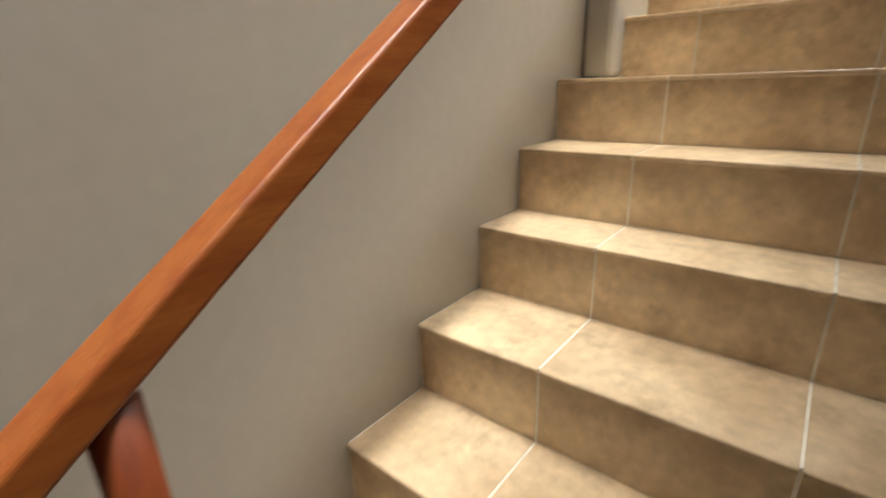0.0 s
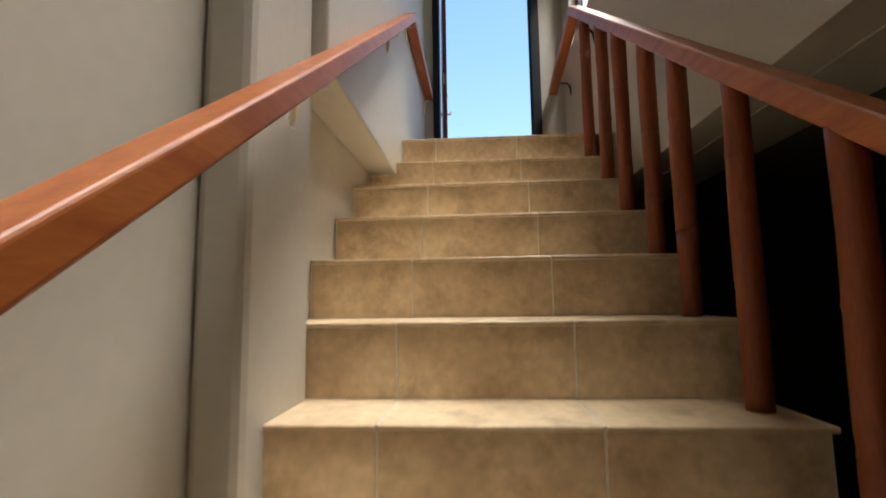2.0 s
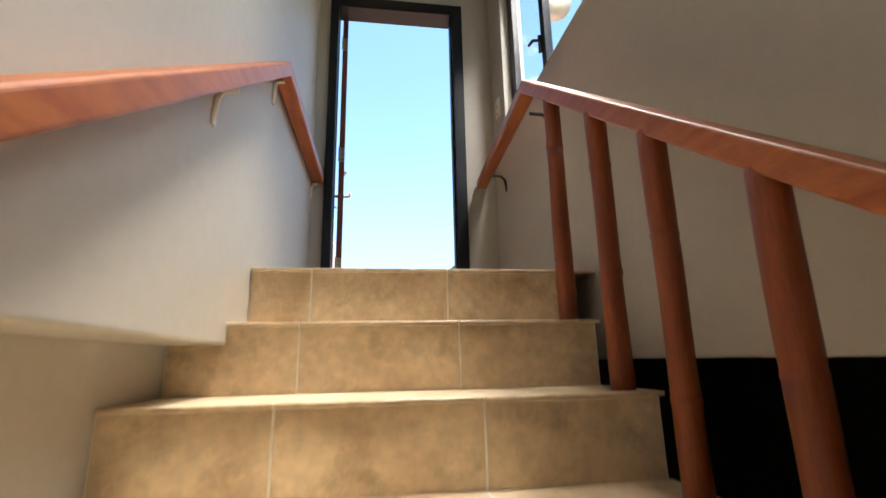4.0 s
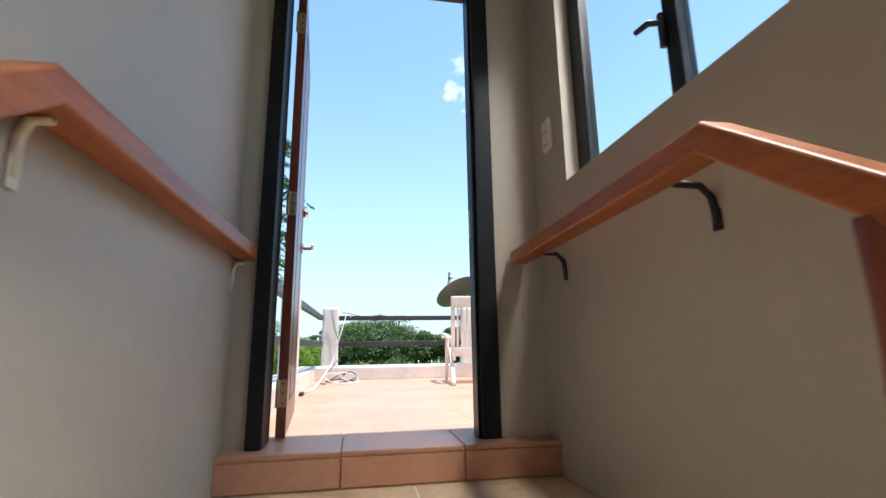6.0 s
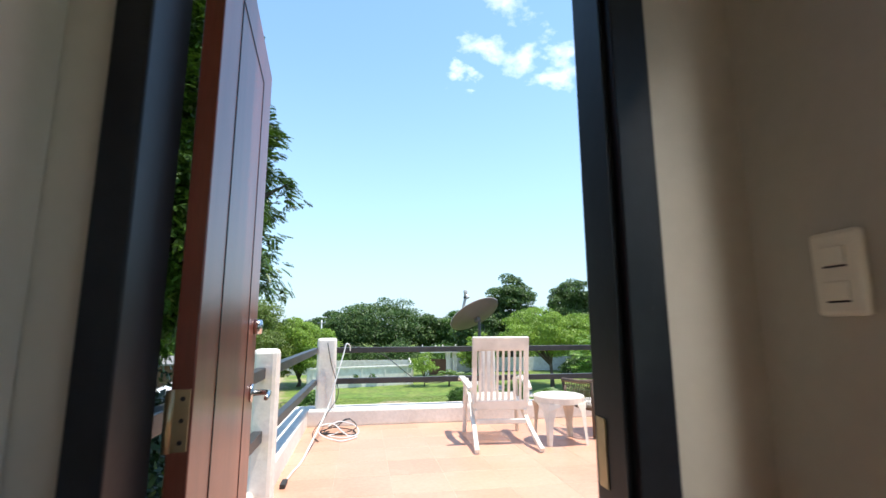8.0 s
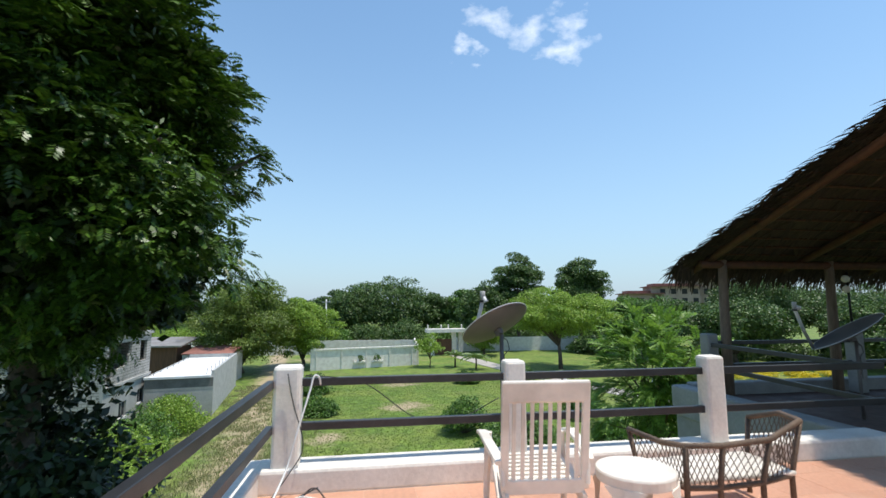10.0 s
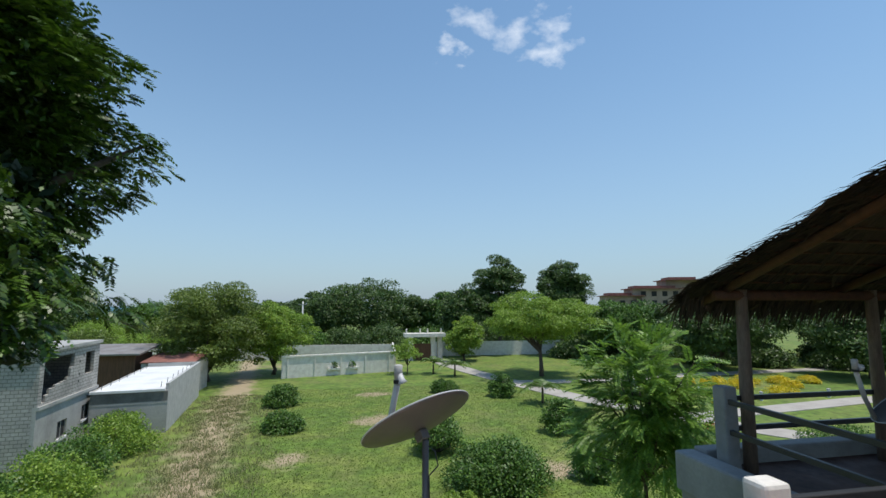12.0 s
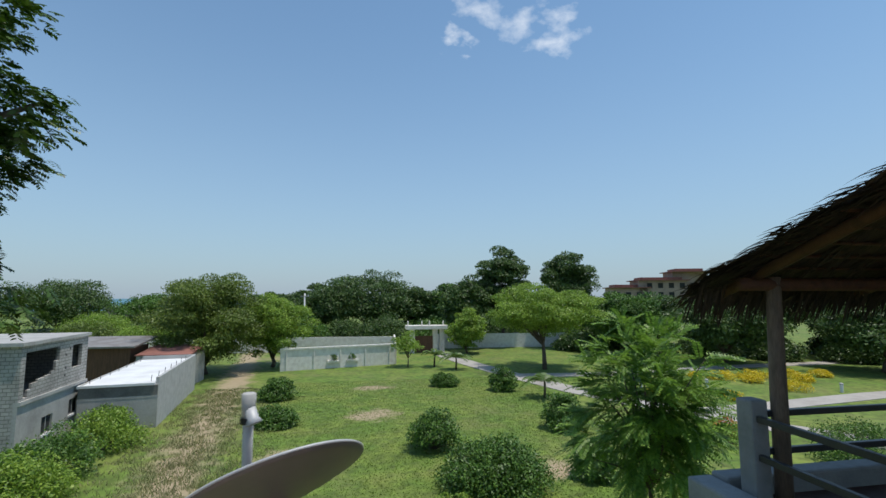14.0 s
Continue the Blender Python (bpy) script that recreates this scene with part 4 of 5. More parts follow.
for s in (-0.9, 1.5):
    c = pose(gx, gy, 0, 0, 0, gyaw) @ Vector((s, -0.3, 0))
    part("planter", slab_box(c.x, c.y, 1.5, 0.3, GZ + 0.7, GZ + 0.95, gyaw, M_WHITE), M_WHITE, garden_wall)
    bush(c.x, c.y - 0.05, 1.2, 0.9, L_BUSH, "small potted plants in the wall planter", int(140 + s * 10), 0.12, 16, 30, "plant", "planter_plant", GZ + 0.95)
gw2 = tagged(empty("garden_wall"), "white garden wall running back from the corner", "wall")
for x0, y0, x1, y1, h in ((7.4, 67.9, 8.4, 83.0, 2.6), (8.4, 83, -24, 85, 2.3), (15.5, 85, 42, 84, 2.4), (-24, 85, -40, 80, 2.3)):
    d = math.degrees(math.atan2(y1 - y0, x1 - x0))
    part("wall", slab_box((x0 + x1) / 2, (y0 + y1) / 2, math.hypot(x1 - x0, y1 - y0), 0.24, GZ, GZ + h, d, M_WHITE), M_WHITE, gw2)
gate = tagged(empty("gate_portal"), "white flat-roofed garden gate portal with finials", "gate")
for x in (10.6, 14.2, 15.3):
    part("pillar", boxed((x, 79.0, GZ), (x + 0.7, 79.8, GZ + 3.7)), M_WHITE, gate)
part("roof", boxed((9.9, 78.2, GZ + 3.7), (16.4, 80.6, GZ + 4.25)), M_WHITE, gate)
part("gate_leaf", boxed((11.31, 79.3, GZ + 0.1), (14.19, 79.4, GZ + 2.6)), M_BROWNWOOD, gate)
for x in (10.2, 12.4, 13.6, 15.8):
    part("finial", tube(bmesh.new(), [(x, 79, GZ + 4.25), (x, 79, GZ + 4.9), (x, 79, GZ + 5.0)], [0.1, 0.1, 0.02], 8), M_WHITE, gate)

shed = tagged(empty("shed", pose(-10.95, 40.9, 0, 0, 0, 7.8) @ pose(11.0, -41.3, 0)), "grey concrete shed with a flat white roof", "shed")
part("wall", boxed((-15.6, 41.3, GZ), (-11.0, 41.5, -3.75)), M_CONC, shed)
part("wall", boxed((-11.2, 41.502, GZ), (-11.0, 55.0, -3.3)), M_GREYW, shed)
part("block_course", boxed((-15.58, 41.288, -4.45), (-11.02, 41.2995, -3.8)), M_BLOCK, shed, "rough unplastered block course")
part("wall", boxed((-15.6, 41.502, GZ), (-15.4, 55.0, -3.6)), M_CONC, shed)
part("wall", boxed((-15.398, 54.8, GZ), (-11.202, 55.0, -3.3)), M_CONC, shed)
part("roof", boxed((-15.65, 41.2, -3.78), (-11.2, 54.8, -3.62)), M_ROOFW, shed)
part("band", boxed((-15.61, 41.285, GZ + 2.0), (-10.99, 41.3, GZ + 2.12)), M_CONC, shed)
for i in range(7):
    for x in (-15.2, -11.6):
        part("rebar", tube(bmesh.new(), [(x, 42.0 + i * 1.9, -3.62), (x + 0.03, 42.0 + i * 1.9, -3.2)], 0.02, 5), M_IRON, shed)

house = tagged(empty("unfinished_house", pose(-15.15, 34.1, 0, 0, 0, 5.2) @ pose(14.8, -31.9, 0)), "unfinished two-storey house of bare grey concrete blocks", "house")
hx0, hx1, hy0, hy1, hz = -22.0, -14.8, 31.9, 39.6, -0.45
MIDZ = -3.55
WINS = [(32.35, 35.9, -3.35, -0.83), (37.5, 38.8, -2.35, -0.9), (34.4, 35.6, -5.7, -4.7), (37.5, 38.7, -5.3, -4.35)]


def pierced(axis_x, y0, y1, z0, z1, holes, t=0.2):
    """A wall in the plane x with rectangular openings."""
    bm = bmesh.new()
    ys = sorted({y0, y1, *[v for h in holes for v in h[:2]]})
    zs = sorted({z0, z1, *[v for h in holes for v in h[2:]]})
    for a, c in zip(ys, ys[1:]):
        for b, d in zip(zs, zs[1:]):
            if not any(h[0] <= a and c <= h[1] and h[2] <= b and d <= h[3] for h in holes):
                box(bm, (axis_x - t, a, b), (axis_x, c, d))
    bmesh.ops.remove_doubles(bm, verts=bm.verts, dist=0.0005)
    return bm


def block_material():
    m = material("block_wall", (0.44, 0.42, 0.385), 0.9, vary=0.15, big=0.9, small=8, bump=0.2, second=(0.34, 0.325, 0.295))
    n, l = m.node_tree.nodes, m.node_tree.links
    b = n["Principled BSDF"]
    src = b.inputs["Base Color"].links[0].from_socket
    geo = n.new("ShaderNodeNewGeometry")
    sep, com = n.new("ShaderNodeSeparateXYZ"), n.new("ShaderNodeCombineXYZ")
    l.new(geo.outputs["Position"], sep.inputs[0])
    ad = n.new("ShaderNodeMath")
    l.new(sep.outputs["X"], ad.inputs[0])
    l.new(sep.outputs["Y"], ad.inputs[1])
    l.new(ad.outputs[0], com.inputs[0])
    l.new(sep.outputs["Z"], com.inputs[1])
    br = n.new("ShaderNodeTexBrick")
    br.inputs["Scale"].default_value = 1.0
    br.inputs["Brick Width"].default_value, br.inputs["Row Height"].default_value, br.inputs["Mortar Size"].default_value = 0.4, 0.2, 0.018
    br.inputs["Color1"].default_value, br.inputs["Color2"].default_value, br.inputs["Mortar"].default_value = (1, 1, 1, 1), (0.82, 0.82, 0.82, 1), (0.42, 0.42, 0.42, 1)
    l.new(com.outputs[0], br.inputs["Vector"])
    mu = n.new("ShaderNodeMix")
    mu.data_type, mu.blend_type = "RGBA", "MULTIPLY"
    mu.inputs["Factor"].default_value = 1
    l.new(src, mu.inputs["A"])
    l.new(br.outputs["Color"], mu.inputs["B"])
    l.new(mu.outputs["Result"], b.inputs["Base Color"])
    return m


M_BLOCKWALL = block_material()
part("wall", pierced(hx1, hy0, hy1, MIDZ + 0.2, hz, WINS[:2]), M_BLOCKWALL, house)
part("wall", pierced(hx1, hy0, hy1, GZ, MIDZ, WINS[2:]), M_CONC, house)
part("ledge", boxed((hx1 - 0.2, hy0, MIDZ + 0.002), (hx1 + 0.12, hy1, MIDZ + 0.198)), M_CONC, house)
part("wall", boxed((hx0, hy0, GZ), (hx1 - 0.2, hy0 + 0.2, hz)), M_BLOCKWALL, house)
part("wall", boxed((hx0, hy1 - 0.2, GZ), (hx1 - 0.2, hy1, hz)), M_BLOCKWALL, house)
part("wall", boxed((hx0, hy0 + 0.2, GZ), (hx0 + 0.2, hy1 - 0.2, hz)), M_BLOCKWALL, house)
part("roof", boxed((hx0 - 0.2, hy0 - 0.2, hz + 0.002), (hx1 + 0.15, hy1 + 0.1, hz + 0.2)), M_CONC, house)
part("upper_floor", boxed((hx0 + 0.2, hy0 + 0.2, MIDZ), (hx1 - 0.2, hy1 - 0.2, MIDZ + 0.2)), M_CONC, house)
bm = bmesh.new()
fill = ((0.0, 0.12), (0.12, 0.5), (0.22, 0.78), (0.4, 0.92), (0.6, 0.98), (0.78, 1.15), (0.9, 1.7))
for k, (f, h) in enumerate(fill):
    f1 = fill[k + 1][0] if k + 1 < len(fill) else 1.0
    box(bm, (hx1 - 0.16, 32.35 + 3.55 * f + 0.002, -3.348), (hx1 - 0.01, 32.35 + 3.55 * f1 - 0.002, -3.35 + h), 0.02)
part("broken_wall", bm, M_BLOCKWALL, house)
for y, z in ((36.6, -1.5), (36.65, -2.3), (36.6, -2.75), (37.1, -1.15)):
    part("beam_pocket", boxed((hx1 - 0.05, y, z), (hx1 + 0.004, y + 0.16, z + 0.16)), M_DARKHOLE, house)
for y0, y1, z0, z1 in WINS[2:]:
    w = part("window", boxed((hx1 - 0.14, y0 + 0.08, z0 + 0.08), (hx1 - 0.1, y1 - 0.08, z1 - 0.08)), M_DARKHOLE, house, "dark shuttered window")
    part("sill", boxed((hx1 - 0.1, y0 - 0.05, z0 - 0.12), (hx1 + 0.08, y1 + 0.05, z0 - 0.001)), M_ROOFW, w)
    part("mullion", boxed((hx1 - 0.09, (y0 + y1) / 2 - 0.03, z0), (hx1 - 0.07, (y0 + y1) / 2 + 0.03, z1)), M_CONC, w)

hut = tagged(empty("timber_hut"), "brown timber hut with a rusty tin roof", "hut")
part("wall", boxed((-30.0, 56.0, GZ), (-19.2, 60.0, -2.75)), M_BROWNWOOD, hut)
rf = bmesh.new()
box(rf, (-11.6, -0.6, -0.08), (0.6, 5, 0.08))
bmesh.ops.transform(rf, matrix=pose(-19.2, 56, -2.55, 6, 0, 0), verts=rf.verts)
part("roof", rf, M_TIN, hut)
lean = tagged(empty("lean_to", pose(0.9, 2.9, 0)), "low lean-to with a faded red roof behind the shed", "shed")
rf = boxed((0, 0, 0), (5.0, 5.0, 0.1))
bmesh.ops.transform(rf, matrix=pose(-19.5, 52.6, -3.5, 6, 0, 0), verts=rf.verts)
part("roof", rf, M_RED, lean)
part("wall", boxed((-19.4, 52.7, GZ), (-14.6, 57.4, -3.5)), M_CONC, lean)

hotel = tagged(empty("apartment_building", pose(107, 152, GZ, 0, 0, -18)), "distant pinkish apartment building with red tiled roofs", "building")
M_PINK = material("pink_render", (0.36, 0.27, 0.22), 0.85, vary=0.08, big=0.3, small=3, bump=0.1)
for x0, x1, h in ((-17, -5, 12.5), (-8, 8, 15.0), (4, 15, 18.0)):
    part("wall", boxed((x0, 0 if h < 16 else 2, 0), (x1, 12, h - 0.8)), M_PINK, hotel)
    rfm = bmesh.new()
    box(rfm, (x0 - 0.9, -1.1, h - 0.8), (x1 + 0.9, 13, h - 0.5))
    box(rfm, (x0 + 1.0, 1.5, h - 0.5), (x1 - 1.0, 10, h + 0.4))
    part("roof", rfm, M_RED, hotel)
for i in range(8):
    for fl in range(4):
        x = -16 + i * 3.6
        top = 12.5 if x < -8 else (15.0 if x < 4 else 18)
        if 2 + fl * 3.2 + 1.8 < top - 0.9:
            part("window", boxed((x, -0.06, 2 + fl * 3.2), (x + 1.7, 0.1, 3.8 + fl * 3.2)), M_DARKHOLE, hotel)


def utility_pole(x, y, h):
    ob = tagged(empty("utility_pole", pose(x, y, GZ)), "grey concrete utility pole with a crossarm", "utility pole")
    part("pole", tube(bmesh.new(), [(0, 0, 0), (0, 0, h)], [0.2, 0.14], 8), M_ROOFW, ob, smooth=True)
    part("crossarm", boxed((-0.9, -0.16, h - 0.7), (0.9, -0.02, h - 0.55)), M_CONC, ob)
    part("insulator", tube(bmesh.new(), [(0.7, -0.09, h - 0.55), (0.7, -0.09, h - 0.25)], 0.08, 6), M_ROOFW, ob)


utility_pole(-8.6, 109, 9.5)
utility_pole(-68.6, 147, 11.5)
for x, y in ((35.5, 46.0), (38.5, 41.8), (46.0, 41.8), (49.0, 38.0), (29.5, 47.5), (21.5, 51.0)):
    lp = tagged(empty("path_bollard", pose(x, y, GZ)), "short white bollard lamp beside the path", "bollard", "path bollards")
    part("post", tube(bmesh.new(), [(0, 0, 0), (0, 0, 0.7)], 0.13, 8), M_ROOFW, lp)
    part("cap", tube(bmesh.new(), [(0, 0, 0.7), (0, 0, 0.78), (0, 0, 0.85)], [0.17, 0.17, 0.05], 8), M_CONC, lp)


# ---- grass and weeds ----
def blades(rng, xs, ys, height, width, mat, name, label):
    n = len(xs)
    a = rng.uniform(0, 2 * math.pi, n)
    h = height * rng.uniform(0.5, 1.3, n)
    p = np.stack([xs, ys, np.full(n, GZ)], 1)
    s = np.stack([np.cos(a), np.sin(a), np.zeros(n)], 1) * (width * rng.uniform(0.6, 1.3, n))[:, None]
    lean = rng.normal(size=(n, 3)) * 0.45 * h[:, None]
    lean[:, 2] = h
    v = np.stack([p - s, p + s, p + lean], 1).reshape(-1, 3)
    ob = raw(name, v.tolist(), np.arange(3 * n).reshape(-1, 3).tolist(), mat)
    tagged(ob, label, "grass", kind="stuff")


L_GRASS = leaf_material("grass_blade", (0.1, 0.165, 0.022), (0.19, 0.26, 0.045), 0.4, 0.8)
L_WEED = leaf_material("dry_weed", (0.13, 0.18, 0.04), (0.42, 0.38, 0.21), 0.3, 0.9)
r = np.random.default_rng(77)
gx_, gy_ = r.uniform(-4.5, 20, 70000), 22 + 34 * r.uniform(0, 1, 70000) ** 1.4
blades(r, gx_, gy_, 0.05, 0.03, L_GRASS, "grass", "short green lawn grass")
wy = 22 + 32 * r.uniform(0, 1, 26000)
clump = r.integers(0, 1400, 26000)
cy_, cx_ = 22 + 32 * r.uniform(0, 1, 1400), r.normal(size=1400) * 2.1
blades(r, -2.4 - 0.132 * cy_[clump] + cx_[clump] + r.normal(size=26000) * 0.22, cy_[clump] + r.normal(size=26000) * 0.22, 0.17, 0.022, L_WEED, "dry_weeds", "dry straw-coloured weeds on bare soil")

far_roof = tagged(empty("far_house", pose(-92, 225, GZ)), "low distant house with a brown roof by the sea", "house")
part("wall", boxed((-9, 0, 0), (24, 8, 4.2)), M_PINK, far_roof)
part("roof", boxed((-10, -1, 4.2), (25, 9, 5.0)), M_TIN, far_roof)


# ---- terrace furniture ----
def lounge_chair():
    """White moulded plastic garden chair; its back stands towards the door."""
    ob = tagged(empty("garden_chair", pose(1.71, 5.36, 0, 0, 0, -5)), "white moulded plastic garden armchair with a slatted back", "chair")

    def lean(z):
        return 0.10 - 0.16 * (z - 0.36)

    w = 0.302
    bm = bmesh.new()
    box(bm, (-w, -0.018, 0), (w, 0.018, 0.15), 0.015)
    bmesh.ops.transform(bm, matrix=pose(0, lean(0.95), 0.94, 9), verts=bm.verts)
    part("top_rail", bm, M_PLASTIC, ob)
    bm = bmesh.new()
    box(bm, (-w + 0.03, -0.014, 0), (w - 0.03, 0.014, 0.1), 0.008)
    bmesh.ops.transform(bm, matrix=pose(0, lean(0.36), 0.33, 9), verts=bm.verts)
    part("bottom_rail", bm, M_PLASTIC, ob)
    for s in (-1, 1):
        bm = bmesh.new()
        box(bm, (-0.026, -0.02, 0), (0.026, 0.02, 0.64), 0.01)
        bmesh.ops.transform(bm, matrix=pose(s * (w - 0.028), lean(0.36), 0.36, 9.1), verts=bm.verts)
        part("back_post", bm, M_PLASTIC, ob)
    for i in range(8):
        x = -0.214 + i * 0.0611
        bm = bmesh.new()
        box(bm, (-0.0135, -0.008, 0), (0.0135, 0.008, 0.56), 0.004)
        bmesh.ops.transform(bm, matrix=pose(x, lean(0.42), 0.4, 9.1), verts=bm.verts)
        part("back_slat", bm, M_PLASTIC, ob)
    for i in range(9):
        y = 0.14 + i * 0.055
        part("seat_slat", boxed((-0.25, y, 0.34 + 0.09 * i / 9), (0.25, y + 0.042, 0.362 + 0.09 * i / 9), 0.006), M_PLASTIC, ob)
    for s in (-1, 1):
        part("seat_rail", bar(bmesh.new(), [(s * 0.262, 0.05, 0.335), (s * 0.262, 0.66, 0.445)], 0.03, 0.06, 0.006), M_PLASTIC, ob)
        part("rear_leg", bar(bmesh.new(), [(s * 0.275, 0.42, 0.42), (s * 0.29, 0.0, 0.19), (s * 0.315, -0.34, 0.045)], 0.045, 0.045, 0.01), M_PLASTIC, ob)
        part("front_leg", tube(bmesh.new(), [(s * 0.29, 0.62, 0.6), (s * 0.3, 0.64, 0.3), (s * 0.31, 0.66, 0.0)], [0.03, 0.027, 0.024], 8), M_PLASTIC, ob)
        arm = bar(bmesh.new(), [(s * 0.3, 0.06, 0.56), (s * 0.335, 0.3, 0.615), (s * 0.345, 0.55, 0.635), (s * 0.335, 0.7, 0.6)], 0.075, 0.03, 0.01)
        part("armrest", arm, M_PLASTIC, ob)
        part("arm_post", tube(bmesh.new(), [(s * 0.3, 0.08, 0.55), (s * 0.285, 0.06, 0.4)], 0.018, 8), M_PLASTIC, ob)
    part("cross_bar", boxed((-0.262, 0.02, 0.2), (0.262, 0.05, 0.25), 0.008), M_PLASTIC, ob)


lounge_chair()


def plastic_table():
    ob = tagged(empty("side_table", pose(2.36, 5.42, 0)), "small white plastic side table beside the chair", "table")
    bm = bmesh.new()
    n = 32
    rings = []
    for r, z in ((0.0, 0.478), (0.24, 0.478), (0.258, 0.472), (0.265, 0.46), (0.262, 0.40), (0.255, 0.40), (0.255, 0.46), (0.0, 0.465)):
        rings.append([bm.verts.new((max(r, 0.001) * math.cos(2 * math.pi * k / n), max(r, 0.001) * math.sin(2 * math.pi * k / n), z)) for k in range(n)])
    for a, c in zip(rings, rings[1:]):
        for k in range(n):
            bm.faces.new((a[k], a[(k + 1) % n], c[(k + 1) % n], c[k]))
    bmesh.ops.recalc_face_normals(bm, faces=bm.faces)
    part("tabletop", bm, M_PLASTIC, ob)
    for k in range(4):
        a = math.radians(45 + 90 * k)
        bm = bmesh.new()
        t = Vector((-math.sin(a), math.cos(a), 0))
        o = Vector((math.cos(a), math.sin(a), 0))
        v = []
        for z, w, r in ((0.0, 0.03, 0.285), (0.2, 0.042, 0.27), (0.33, 0.07, 0.262), (0.405, 0.14, 0.252)):
            v.append([bm.verts.new(o * (r + d) + t * s * w + Vector((0, 0, z))) for s, d in ((-1, 0), (0, 0.018), (1, 0), (0, -0.006))])
        for p, q in zip(v, v[1:]):
            for i in range(4):
                bm.faces.new((p[i], p[(i + 1) % 4], q[(i + 1) % 4], q[i]))
        bm.faces.new(v[0])
        bm.faces.new(v[-1])
        bmesh.ops.recalc_face_normals(bm, faces=bm.faces)
        part("leg", bm, M_PLASTIC, ob)


plastic_table()


def wicker_chair():
    """Low brown chair with a netted back and sides."""
    ob = tagged(empty("wicker_chair", pose(3.0, 5.5, 0, 0, 0, 2)), "worn brown wicker armchair with torn netting", "chair")
    rim = [(-0.3, 0.55, 0.56), (-0.32, 0.1, 0.58), (-0.26, -0.08, 0.6), (0.0, -0.13, 0.6), (0.42, -0.1, 0.61), (0.8, 0.0, 0.7), (0.88, 0.25, 0.7), (0.86, 0.55, 0.6)]
    part("top_rail", tube(bmesh.new(), rim, 0.022, 8), M_WICKER, ob, smooth=True)
    base = [(x * 0.9, y * 0.85 + 0.03, 0.3) for x, y, z in rim]
    part("seat_rail", tube(bmesh.new(), base, 0.02, 8), M_WICKER, ob, smooth=True)
    for i in (0, 2, 3, 4, 5, 7):
        part("upright", tube(bmesh.new(), [rim[i], base[i], (base[i][0], base[i][1], 0.0)], 0.02, 8), M_WICKER, ob, smooth=True)
    net = bmesh.new()
    rv, bv = [Vector(p) for p in rim], [Vector(p) for p in base]

    def at(t, s):
        i = min(int(t), len(rv) - 2)
        f = t - i
        return rv[i].lerp(rv[i + 1], f).lerp(bv[i].lerp(bv[i + 1], f), s)

    T = len(rim) - 1
    cols = 44
    for k in range(cols + 1):
        t = T * k / cols
        for sg in (-0.55, 0.55):
            pts = [at(min(max(t + sg * s, 0), T), s) for s in (0.02, 0.35, 0.68, 0.98)]
            tube(net, pts, 0.0032, 4, False)
    part("netting", net, M_WICKER, ob, "fine brown woven netting")
    part("seat", boxed((-0.24, 0.0, 0.3), (0.74, 0.5, 0.34), 0.015), M_PLASTIC, ob, "faded white seat pad")


wicker_chair()


